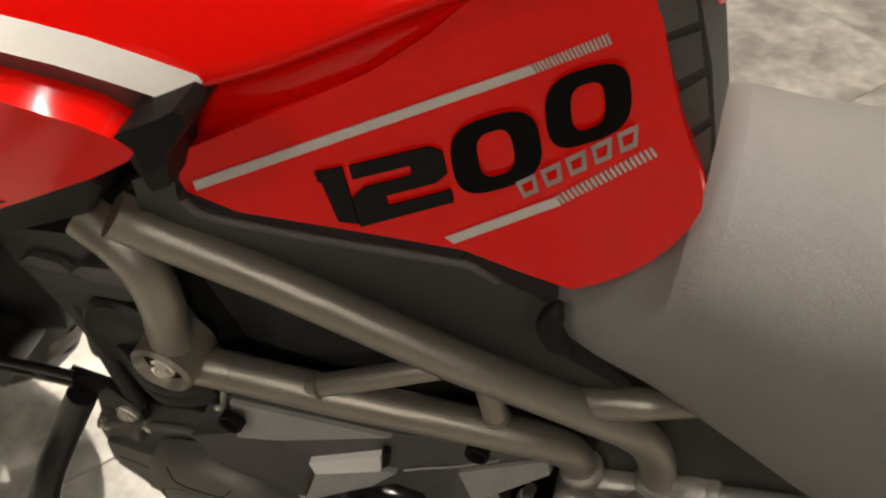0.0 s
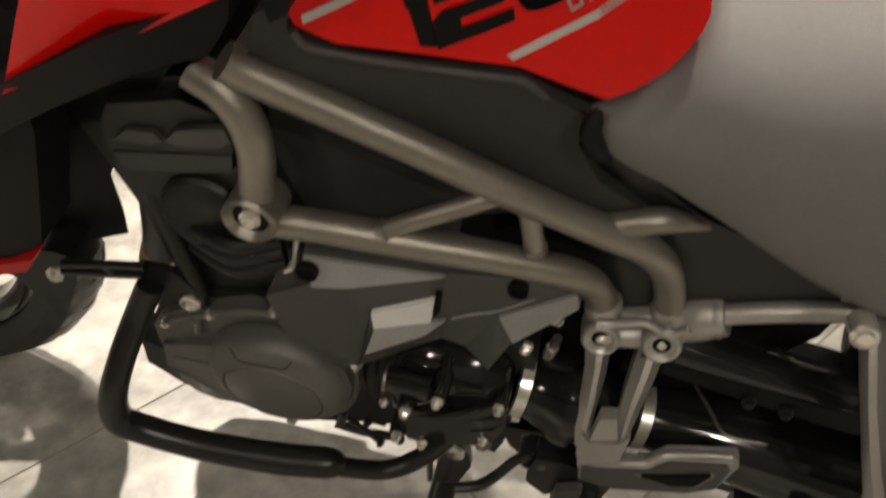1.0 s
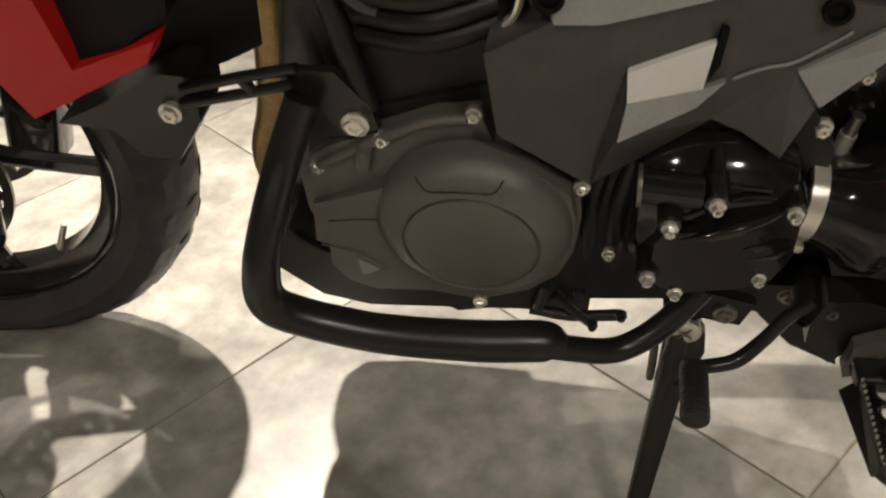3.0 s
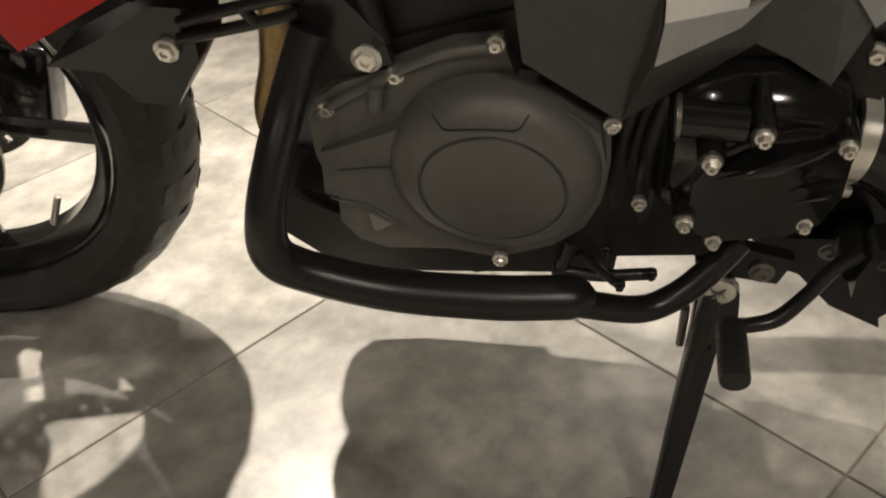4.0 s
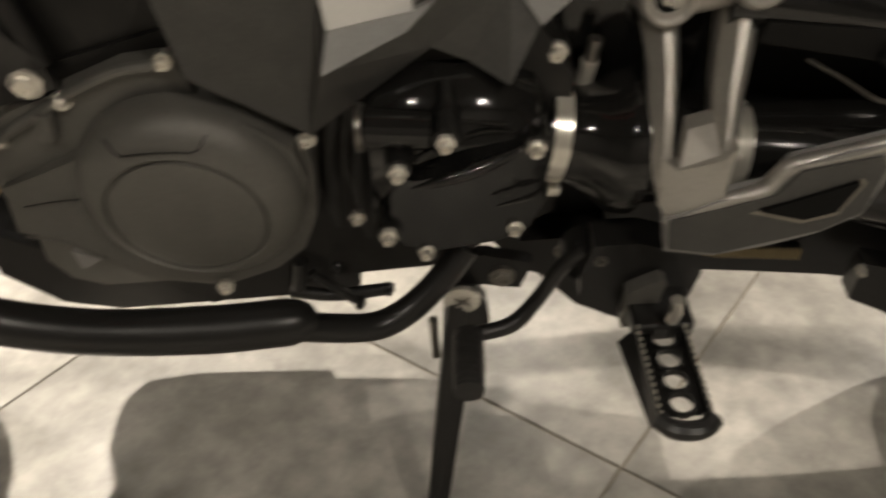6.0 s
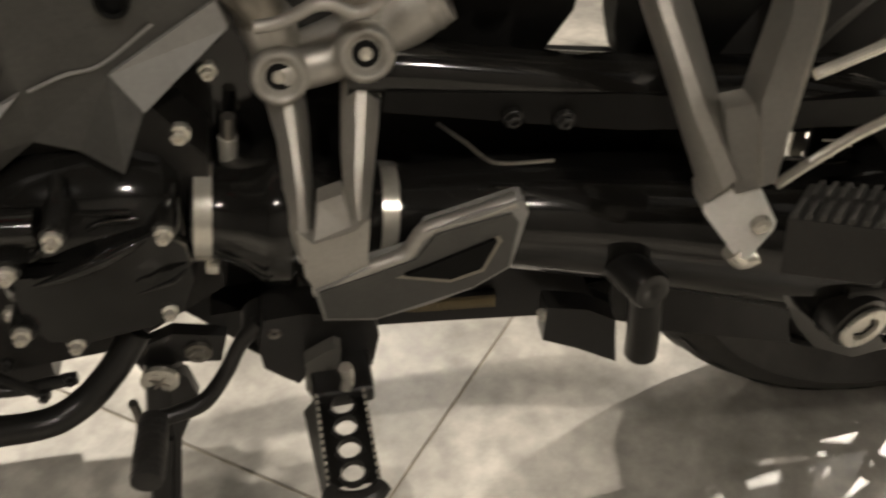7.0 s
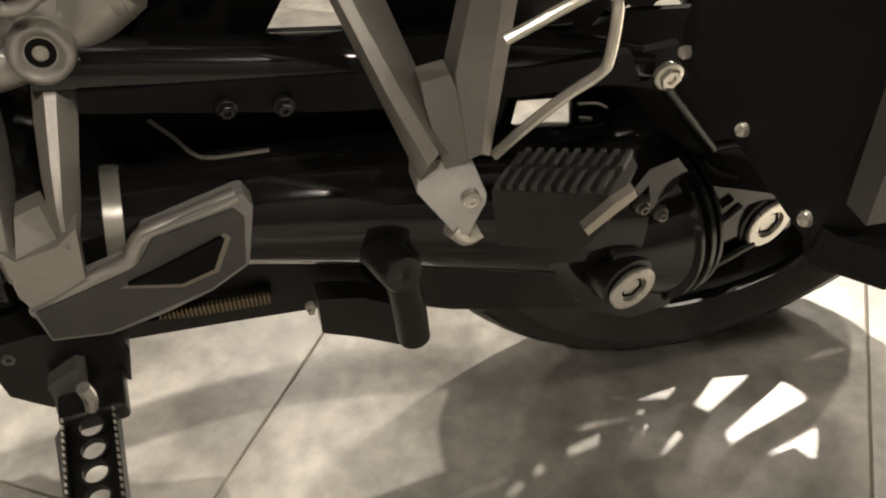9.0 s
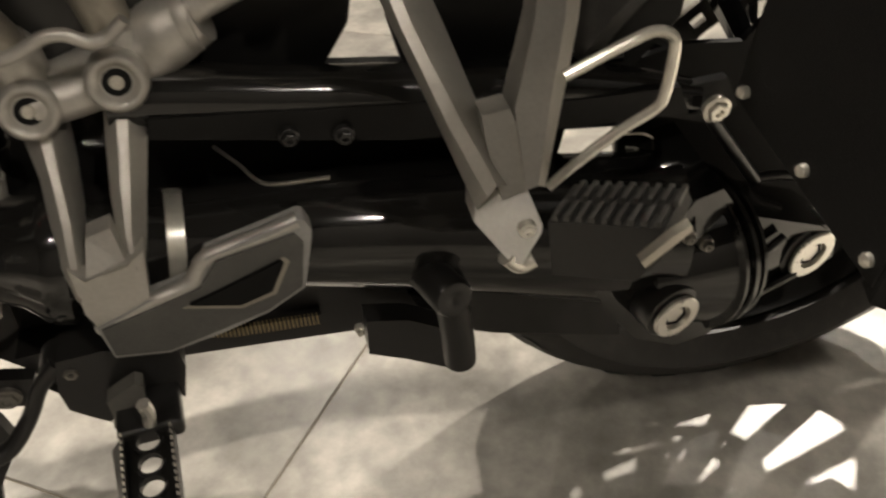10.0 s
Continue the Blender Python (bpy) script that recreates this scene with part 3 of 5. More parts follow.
plate("fairing_edge", [(-0.328, -0.261, 0.759), (-0.062, -0.236, 0.907), (-0.029, -0.213, 0.913), (-0.002, -0.186, 0.911), (-0.017, -0.165, 0.879), (-0.040, -0.160, 0.844), (-0.080, -0.190, 0.843), (-0.134, -0.210, 0.821), (-0.503, -0.240, 0.595)], 0.025, PANNIER, bike, "black plastic fairing edge", 0.004)
plate("under_seat_panel", [(0.170, -0.072, 0.775), (0.214, -0.072, 0.760), (0.325, -0.072, 0.681), (0.450, -0.072, 0.634), (0.466, -0.072, 0.591), (0.345, -0.072, 0.565), (0.254, -0.072, 0.533), (0.205, -0.072, 0.585), (0.121, -0.072, 0.613)], 0.14, BLACK, bike, "black inner panel below the seat", 0.004)
plate("rear_engine_cover", [(0.154, -0.068, 0.569), (0.308, -0.068, 0.565), (0.292, -0.068, 0.409), (0.181, -0.068, 0.416), (0.157, -0.068, 0.464), (0.124, -0.068, 0.469)], 0.12, GLOSS, bike, "black casing behind the engine", 0.004)


for pt, r in (((0.197, -0.108, 0.500), 0.0075), ((0.221, -0.090, 0.533), 0.006), ((0.182, -0.095, 0.501), 0.0045)):
    bolt(pt, r, bike, STEEL, name="mount_bolt", label="bright mounting bolt", height=0.007)
for (za, zb), r, m in (((205, 240), 0.005, CHROME_DARK), ((240, 278), 0.0068, STEEL), ((278, 330), 0.0055, RED_MATT)):
    bm = bmesh.new()
    tube(bm, [onto for onto in (V((0.226, -0.085, 0.494)).lerp(V((0.215, -0.085, 0.434)), (za - 205) / 125), V((0.226, -0.085, 0.494)).lerp(V((0.215, -0.085, 0.434)), (zb - 205) / 125))], r, 14)
    part("hose_fitting", bm, m, bike, "threaded hose fitting")

# ---- frame ----
frame_ob = new("frame")
frame_ob.parent = bike


def rail(name, pts, r, material=None, parent=None, label="", n=6, segs=18):
    bm = bmesh.new()
    tube(bm, pts, r, segs, n)
    return part(name, bm, material or FRAME, parent or frame_ob, label)


rail("lower_tube", [(-0.036, -0.152, 0.673), (0.010, -0.147, 0.671), (0.055, -0.139, 0.662), (0.105, -0.129, 0.650), (0.151, -0.118, 0.638), (0.194, -0.107, 0.624), (0.228, -0.097, 0.610), (0.250, -0.088, 0.588), (0.263, -0.082, 0.556)], 0.0148)
rail("upper_tube", [(-0.036, -0.150, 0.833), (-0.024, -0.146, 0.823), (0.001, -0.140, 0.807), (0.039, -0.132, 0.785), (0.079, -0.126, 0.764), (0.122, -0.120, 0.741), (0.167, -0.112, 0.715), (0.213, -0.100, 0.686), (0.253, -0.092, 0.664), (0.284, -0.086, 0.647), (0.303, -0.080, 0.624), (0.315, -0.076, 0.594), (0.322, -0.074, 0.557)], 0.0148)
rail("down_tube", [(-0.065, -0.146, 0.817), (-0.041, -0.150, 0.804), (-0.027, -0.153, 0.783), (-0.022, -0.156, 0.759), (-0.025, -0.157, 0.728), (-0.033, -0.154, 0.687)], 0.0148)
rail("brace", [(0.063, -0.139, 0.668), (0.104, -0.129, 0.686), (0.163, -0.112, 0.710)], 0.0088)
rail("brace", [(0.183, -0.105, 0.693), (0.194, -0.107, 0.643)], 0.0095)
rail("brace", [(0.230, -0.088, 0.660), (0.267, -0.086, 0.674), (0.292, -0.082, 0.680), (0.333, -0.066, 0.669)], [0.0115, 0.0125, 0.012, 0.006], n=4)
for pts in ([(-0.033, 0.168, 0.694), (0.085, 0.153, 0.677), (0.222, 0.115, 0.634), (0.259, 0.105, 0.575)], [(-0.05, 0.152, 0.845), (0.058, 0.138, 0.789), (0.24, 0.108, 0.694), (0.32, 0.093, 0.585)]):
    rail("far_tube", pts, 0.0155)
rail("rear_tube", [(0.340, -0.075, 0.549), (0.373, -0.078, 0.571), (0.422, -0.078, 0.590), (0.467, -0.076, 0.601), (0.496, -0.075, 0.609)], [0.0145, 0.0105, 0.0105, 0.0105, 0.0105], SILVER)
bm = bmesh.new()
lathe(bm, (-0.033, -0.135, 0.690), (0, -1, 0), [(0, 0.0235), (0.036, 0.0235), (0.039, 0.021), (0.036, 0.018), (0.032, 0.015), (0.031, 0.0)], 36)
part("pivot_boss", bm, FRAME, frame_ob)
# flat near-black disc paints the shade inside the boss
bm = bmesh.new()
lathe(bm, (-0.033, -0.1662, 0.690), (0, -1, 0), [(0, 0.0155), (0.0012, 0.0155), (0.0013, 0.0)], 32)
part("recess_shade", bm, HOLE, frame_ob)
bolt((-0.033, -0.168, 0.690), 0.0095, frame_ob, STEEL, name="pivot_bolt", label="bright hexagon pivot bolt")
for p, ax, r in (((0.007, -0.147, 0.671), (1, 0.1, -0.1), 0.0156), ((0.071, -0.138, 0.672), (1, 0.2, 0.45), 0.0105), ((0.193, -0.107, 0.648), (0.1, 0, -1), 0.0112), ((0.259, -0.083, 0.566), (0.3, 0.1, -1), 0.0165), ((0.321, -0.075, 0.562), (0.1, 0, -1), 0.0165)):
    bm = bmesh.new()
    lathe(bm, V(p) - V(ax).normalized() * 0.0015, ax, [(0, r - 0.002), (0.0008, r), (0.0022, r), (0.003, r - 0.002)], 20)
    part("weld_bead", bm, FRAME, frame_ob)
rail("pivot_casting", [(0.265, -0.082, 0.529), (0.298, -0.078, 0.535), (0.334, -0.074, 0.545), (0.354, -0.074, 0.556), (0.373, -0.075, 0.565)], [0.0155, 0.017, 0.0225, 0.023, 0.0195], SILVER, frame_ob, "cast silver frame casting", segs=28)
for pt, r in (((0.262, -0.082, 0.556), 0.0178), ((0.323, -0.075, 0.554), 0.0188)):
    bm = bmesh.new()
    lathe(bm, V(pt), (0.1, 0.05, -1), [(-0.012, r - 0.003), (-0.006, r), (0.004, r), (0.03, r - 0.002)], 32)
    part("tube_cup", bm, SILVER, frame_ob)
bm = bmesh.new()
lathe(bm, V((0.366, -0.075, 0.562)), (1, 0, 0.2), [(-0.006, 0.0195), (-0.003, 0.0215), (0.003, 0.0215), (0.006, 0.0165)], 28)
part("casting_collar", bm, SILVER, frame_ob)

# ---- engine ----
engine = new("engine")
engine.parent = bike
bm = bmesh.new()
slab(bm, [(-0.185, -0.125, 0.44), (-0.15, -0.125, 0.51), (0.0, -0.125, 0.55), (0.17, -0.11, 0.55), (0.21, -0.11, 0.48), (0.2, -0.11, 0.36), (0.11, -0.11, 0.303), (0.03, -0.115, 0.300), (-0.02, -0.12, 0.29), (-0.08, -0.12, 0.275), (-0.16, -0.12, 0.33)], 0.26)
part("crankcase", bm, ENGINE, engine, "dark cast crankcase", bevel=0.012, seg=3)
bm = bmesh.new()
slab(bm, [(-0.15, -0.12, 0.5), (-0.168, -0.12, 0.62), (-0.215, -0.12, 0.76), (-0.07, -0.12, 0.79), (-0.02, -0.12, 0.64), (0.02, -0.12, 0.52)], 0.24)
part("cylinder_block", bm, ENGINE, engine, "dark cylinder block", bevel=0.012, seg=3)
plate("cam_cover", [(-0.156, -0.135, 0.758), (-0.089, -0.135, 0.775), (-0.056, -0.135, 0.764), (-0.049, -0.135, 0.746), (-0.055, -0.135, 0.726), (-0.168, -0.135, 0.707), (-0.171, -0.135, 0.729)], 0.05, ENGINE, engine, "dark cam cover", 0.009, 3)
plate("cam_cover_rib", [(-0.107, -0.143, 0.736), (-0.095, -0.143, 0.749), (-0.052, -0.143, 0.760), (-0.049, -0.143, 0.747), (-0.061, -0.143, 0.738), (-0.095, -0.143, 0.732)], 0.02, PLASTIC, engine, "grey moulded rib", 0.004, 3)
plate("cam_cover_rib", [(-0.156, -0.141, 0.726), (-0.141, -0.141, 0.739), (-0.117, -0.141, 0.740), (-0.111, -0.141, 0.732), (-0.125, -0.141, 0.726)], 0.02, PLASTIC, engine, "grey moulded rib", 0.004, 3)
plate("head_ledge", [(-0.172, -0.128, 0.697), (-0.060, -0.128, 0.717), (-0.062, -0.128, 0.700), (-0.090, -0.128, 0.690), (-0.148, -0.128, 0.679), (-0.167, -0.128, 0.681)], 0.04, BLACK, engine, "", 0.006, 3)
cover = plate("alternator_cover", [(-0.190, -0.140, 0.458), (-0.180, -0.140, 0.476), (-0.160, -0.140, 0.490), (-0.122, -0.140, 0.504), (-0.077, -0.140, 0.522), (-0.042, -0.140, 0.526), (-0.032, -0.140, 0.495), (0.015, -0.140, 0.462), (0.031, -0.140, 0.457), (0.032, -0.140, 0.424), (0.027, -0.140, 0.388), (0.014, -0.140, 0.358), (-0.010, -0.140, 0.337), (-0.054, -0.140, 0.319), (-0.095, -0.140, 0.326), (-0.148, -0.140, 0.323), (-0.171, -0.140, 0.332), (-0.184, -0.140, 0.352), (-0.181, -0.140, 0.384), (-0.191, -0.140, 0.421)], 0.045, COVER, engine, "matt bronze-grey alternator cover", 0.005, 2)
plate("cover_body", [(-0.184, -0.146, 0.431), (-0.159, -0.149, 0.442), (-0.121, -0.155, 0.461), (-0.089, -0.158, 0.487), (-0.057, -0.160, 0.499), (-0.026, -0.160, 0.498), (0.001, -0.157, 0.485), (0.024, -0.154, 0.463), (0.029, -0.153, 0.437), (0.024, -0.155, 0.399), (0.002, -0.157, 0.371), (-0.046, -0.157, 0.347), (-0.098, -0.158, 0.356), (-0.132, -0.157, 0.375), (-0.159, -0.152, 0.387), (-0.189, -0.147, 0.389)], 0.03, COVER, cover, "", 0.011, 4)
bm = bmesh.new()
lathe(bm, (-0.050, -0.138, 0.4275), (0.0, -1, -0.085), [(0, 0.078), (0.012, 0.0775), (0.02, 0.076), (0.027, 0.0715), (0.032, 0.065), (0.035, 0.059), (0.037, 0.0552), (0.0366, 0.0538), (0.0345, 0.0532), (0.0345, 0.0522), (0.037, 0.0514), (0.0392, 0.045), (0.0405, 0.025), (0.041, 0.0)], 96)
part("cover_dome", bm, COVER, cover)
plate("cover_pad", [(-0.087, -0.166, 0.484), (-0.078, -0.172, 0.476), (-0.053, -0.174, 0.483), (-0.027, -0.172, 0.480), (-0.021, -0.165, 0.486), (-0.037, -0.167, 0.486), (-0.061, -0.168, 0.488)], 0.012, COVER, cover, "", 0.003, 3)
# thin dark wires paint the shade of the dome groove and first crease
rail("dome_groove_shade", [(-0.0880, -0.1689, 0.4885), (-0.0790, -0.1759, 0.4815), (-0.0660, -0.1789, 0.4840), (-0.0540, -0.1794, 0.4850), (-0.0420, -0.1789, 0.4845), (-0.0290, -0.1769, 0.4835), (-0.0220, -0.1709, 0.4915)], 0.0006, ENGINE, cover, segs=8)
rail("cover_crease", [(-0.171, -0.152, 0.419), (-0.142, -0.155, 0.426), (-0.117, -0.158, 0.430)], 0.0005, ENGINE, cover, segs=8)
rail("cover_crease", [(-0.185, -0.147, 0.385), (-0.153, -0.154, 0.384), (-0.128, -0.158, 0.370)], 0.0011, COVER, cover, segs=8)
rail("cover_seam", [(-0.181, -0.143, 0.464), (-0.162, -0.143, 0.477), (-0.122, -0.143, 0.499), (-0.105, -0.143, 0.508), (-0.077, -0.143, 0.520), (-0.051, -0.143, 0.524)], 0.0042, COVER, cover, segs=10)
for k, pt in enumerate([(-0.135, -0.143, 0.514), (-0.117, -0.142, 0.500), (-0.046, -0.1405, 0.5255), (-0.173, -0.142, 0.469), (0.032, -0.1415, 0.462), (-0.052, -0.147, 0.325)]):
    bolt(pt, 0.011 if k == 0 else 0.0066, cover, STEEL)
rail("cover_boss", [(-0.131, -0.146, 0.494), (-0.134, -0.146, 0.474)], 0.006, COVER, cover, segs=12)
plate("cover_mark", [(-0.154, -0.152, 0.374), (-0.135, -0.152, 0.364), (-0.149, -0.152, 0.355), (-0.153, -0.152, 0.356)], 0.008, PLASTIC_GREY, cover, "small triangular silver badge", 0.0)
plate("bar_mount", [(-0.169, -0.135, 0.532), (-0.139, -0.135, 0.528), (-0.122, -0.135, 0.511), (-0.144, -0.135, 0.497), (-0.165, -0.135, 0.492), (-0.181, -0.135, 0.477)], 0.01, BLACK, engine)
bm = bmesh.new()
lathe(bm, (0.066, 0, 0), (1, 0.08, -0.06), [(0, 0.046), (0.003, 0.058), (0.012, 0.064), (0.035, 0.0685), (0.07, 0.07), (0.095, 0.066), (0.113, 0.058), (0.121, 0.044)], 64)
bmesh.ops.scale(bm, vec=(1, 0.78, 1), verts=bm.verts)
bmesh.ops.translate(bm, vec=(0, -0.112, 0.437), verts=bm.verts)
gear = part("gearbox_cover", bm, GLOSS, engine, "gloss black gearbox cover")
plate("gearbox_lobe", [(0.087, -0.176, 0.440), (0.094, -0.175, 0.453), (0.108, -0.174, 0.451), (0.136, -0.168, 0.453), (0.159, -0.161, 0.459), (0.180, -0.153, 0.461), (0.190, -0.150, 0.440), (0.190, -0.151, 0.411), (0.179, -0.155, 0.388), (0.157, -0.160, 0.380), (0.114, -0.169, 0.381), (0.093, -0.175, 0.393), (0.086, -0.177, 0.418)], 0.03, GLOSS, gear, "", 0.01, 4)
rail("cover_ridge", [(0.102, -0.178, 0.448), (0.121, -0.177, 0.453), (0.142, -0.172, 0.457), (0.162, -0.164, 0.460), (0.179, -0.155, 0.463)], [0.0008, 0.004, 0.0055, 0.004, 0.0008], GLOSS, gear, segs=12)
rail("cover_ridge", [(0.121, -0.158, 0.477), (0.132, -0.156, 0.483), (0.146, -0.154, 0.480), (0.164, -0.150, 0.475)], 0.0016, GLOSS, gear, segs=8)
rail("cover_ridge", [(0.138, -0.158, 0.472), (0.150, -0.156, 0.474), (0.168, -0.152, 0.470)], 0.0016, GLOSS, gear, segs=8)
rail("cover_ridge", [(0.156, -0.165, 0.418), (0.178, -0.160, 0.421), (0.188, -0.154, 0.425)], [0.0006, 0.0022, 0.0006], GLOSS, gear, segs=8)
rail("starter_motor", [(0.073, -0.166, 0.489), (0.115, -0.166, 0.485)], 0.0125, GLOSS, gear, "gloss black starter motor housing", segs=28)
rail("motor_flange", [(0.071, -0.166, 0.489), (0.074, -0.166, 0.489)], 0.0155, CHROME_DARK, gear, "dark steel rim", segs=28)
rail("cover_rib", [(0.125, -0.136, 0.498), (0.126, -0.152, 0.491), (0.127, -0.168, 0.481)], 0.0052, GLOSS, gear, segs=14)
rail("cover_rib", [(0.092, -0.166, 0.476), (0.093, -0.172, 0.465)], 0.0035, GLOSS, gear, segs=10)
rail("cover_rib", [(0.101, -0.166, 0.480), (0.104, -0.172, 0.467), (0.118, -0.172, 0.475)], 0.003, GLOSS, gear, segs=10)
for pt in [(0.125, -0.179, 0.485), (0.095, -0.187, 0.469), (0.182, -0.159, 0.462), (0.084, -0.184, 0.412), (0.169, -0.156, 0.389), (0.107, -0.170, 0.382)]:
    bolt(pt, 0.006, gear, STEEL, height=0.007)
    bm = bmesh.new()
    lathe(bm, V(pt) + Vector((0, 0.03, 0)), (0, -1, 0), [(0, 0.0095), (0.024, 0.0088), (0.028, 0.0078), (0.029, 0.0)], 20)
    part("bolt_boss", bm, GLOSS, gear)
for k in range(2):
    rail("hose", [(x + 0.022 * k, y + 0.015, z) for x, y, z in [(0.037, -0.120, 0.334), (0.038, -0.130, 0.419), (0.049, -0.130, 0.473)]], 0.009, BLACK, engine, segs=12)
bolt((0.055, -0.130, 0.378), 0.006, engine, STEEL)
rail("shift_rod", [(-0.012, -0.120, 0.287), (0.024, -0.120, 0.281), (0.070, -0.120, 0.287)], 0.0055, BLACK, engine, segs=12)
rail("shift_link", [(0.010, -0.125, 0.314), (0.041, -0.125, 0.279)], 0.004, BLACK, engine, segs=10)
rail("shift_link", [(-0.004, -0.125, 0.295), (0.003, -0.125, 0.327)], 0.005, BLACK, engine, segs=10)
for pt in [(0.032, -0.128, 0.322), (0.045, -0.128, 0.280), (0.070, -0.128, 0.296)]:
    bolt(pt, 0.005, engine, BLACK)
rail("engine_stay", [(-0.172, -0.100, 0.666), (-0.149, -0.120, 0.617), (-0.125, -0.135, 0.522)], 0.0085, ENGINE, engine, segs=14)
for k in range(3):
    rail("coolant_hose", [(x, y, z + 0.016 * k) for x, y, z in [(-0.126, -0.120, 0.578), (-0.072, -0.145, 0.588), (-0.026, -0.135, 0.598)]], 0.008, ENGINE, engine, segs=12)
bm = bmesh.new()
lathe(bm, (-0.100, -0.118, 0.637), (0, -1, 0.1), [(0, 0.042), (0.012, 0.042), (0.016, 0.038), (0.01, 0.03), (0.006, 0.0)], 32)
part("cam_end_cap", bm, ENGINE, engine)
bolt((-0.019, -0.140, 0.601), 0.004, engine, STEEL)
rail("hose_clip", [(-0.020, -0.150, 0.605), (-0.012, -0.150, 0.615), (-0.007, -0.150, 0.638), (-0.004, -0.150, 0.655)], 0.003, STEEL, engine, segs=8)
bm = bmesh.new()
BOOT, RUN = Vector((0.19, -0.104, 0.432)), Vector((1, 0.03, -0.19)).normalized()
lathe(bm, BOOT, RUN, [(0, 0.034), (0.014, 0.034), (0.024, 0.036), (0.036, 0.041), (0.048, 0.05), (0.054, 0.053), (0.066, 0.053), (0.071, 0.046), (0.1, 0.04), (0.14, 0.033)], 56)
part("shaft_boot", bm, GLOSS, engine, "black rubber shaft boot")
for along, r in ((0.002, 0.034), (0.128, 0.0355)):
    bm = bmesh.new()
    lathe(bm, BOOT + RUN * along, RUN, [(0, r), (0, r + 0.002), (0.012, r + 0.002), (0.012, r)], 48, closed=True)
    band = part("clamp_band", bm, STEEL, engine, "bright steel clamp band")
    bm = bmesh.new()
    box(bm, BOOT + RUN * (along + 0.006) + Vector((0, -0.02, -r)), (0.01, 0.014, 0.008), (0, 10, 0))
    part("clamp_screw", bm, STEEL, band, bevel=0.002)
SIDE_COVER = dict(
    A=(-0.001, -0.152, 0.638), B=(0.012, -0.170, 0.621), C=(-0.030, -0.176, 0.601), D=(-0.026, -0.166, 0.529), E=(0.037, -0.148, 0.470),
    F=(0.118, -0.130, 0.521), G=(0.140, -0.125, 0.507), H=(0.166, -0.141, 0.498), I=(0.185, -0.126, 0.532), J=(0.241, -0.098, 0.568),
    K=(0.241, -0.090, 0.594), L=(0.125, -0.132, 0.621), M=(0.168, -0.114, 0.553), N=(0.059, -0.150, 0.551), O=(0.054, -0.168, 0.531),
    P=(0.105, -0.142, 0.543), Q=(0.123, -0.131, 0.557), R=(0.058, -0.153, 0.578), S=(0.113, -0.133, 0.589), T=(0.109, -0.130, 0.550),
    U=(0.041, -0.160, 0.615), W=(0.237, -0.096, 0.586))
bm = bmesh.new()
corner = {k: bm.verts.new(p) for k, p in SIDE_COVER.items()}
for loop in ("ALUB", "BURNOEDC", "ULSR", "RSTN", "NTQPO", "OPFE", "LKWMQTS", "QMGFP", "MIHG", "MWJI"):
    bm.faces.new([corner[k] for k in loop])
bmesh.ops.triangulate(bm, faces=[f for f in bm.faces if len(f.verts) > 4])
back = bmesh.ops.extrude_face_region(bm, geom=bm.faces[:])
bmesh.ops.translate(bm, verts=[v for v in back["geom"] if isinstance(v, bmesh.types.BMVert)], vec=(0, 0.03, 0.0))
plastic = part("side_engine_cover", bm, PLASTIC, bike, "black faceted plastic engine side cover", smooth=False)


def facet(name, loop, material, label="", shrink=0.06, lift=0.0025, depth=0.004):
    """A thin panel lying on one facet of the side cover, drawn in from its edges."""
    pts = [V(SIDE_COVER[k]) for k in loop]
    c = sum(pts, Vector()) / len(pts)
    return plate(name, [tuple(p.lerp(c, shrink) + Vector((0, -lift, 0.0))) for p in pts], depth, material, plastic, label, 0.0008, 1)


facet("cover_face", "ALUB", PLASTIC_GREY, "grey satin facet", 0.04, 0.004, 0.006)
facet("cover_face", "NTQPO", PLASTIC_GREY, "grey satin facet", 0.02, 0.005, 0.006)
facet("cover_face", "MWJI", PLASTIC_GREY, "grey satin facet", 0.03, 0.004, 0.006)
facet("cover_plate", "RSTN", PLATE, "plain silver plate", 0.02, 0.006, 0.006)
# near-black plate on the cover stands for a shaded slot
plate("cover_slot_shade", [(0.114, -0.140, 0.599), (0.119, -0.139, 0.597), (0.117, -0.137, 0.570), (0.111, -0.137, 0.559)], 0.006, HOLE, plastic, "", 0.0)
rail("cover_groove", [(0.127, -0.131, 0.556), (0.147, -0.124, 0.560), (0.167, -0.116, 0.560), (0.199, -0.108, 0.578)], 0.0013, PLASTIC_GREY, plastic, segs=8)
for hole in ((0.010, -0.172, 0.638), (0.184, -0.120, 0.600)):
    bm = bmesh.new()
    lathe(bm, hole, (0, -1, 0.1), [(-0.006, 0.0095), (0.001, 0.0095), (0.002, 0.0085), (0.001, 0.0065), (-0.003, 0.006), (-0.003, 0.0)], 24)
    part("cover_fastener", bm, HOLE, plastic, "black recessed fastener")
bm = bmesh.new()
tube(bm, [(-0.240, 0.020, 0.590), (-0.249, 0.020, 0.525), (-0.260, 0.020, 0.459), (-0.274, 0.020, 0.395), (-0.294, 0.020, 0.336), (-0.286, 0.020, 0.279), (-0.268, 0.020, 0.250), (-0.237, 0.020, 0.219)], 0.0215, 24)
part("exhaust_pipe", bm, EXHAUST, bike, "heat-tinted bronze exhaust header pipe")
rail("exhaust_pipe", [(-0.286, 0.000, 0.315), (-0.270, -0.010, 0.299), (-0.253, -0.020, 0.282), (-0.230, -0.030, 0.270)], 0.014, EXHAUST, bike, "heat-tinted bronze exhaust link pipe", segs=20)
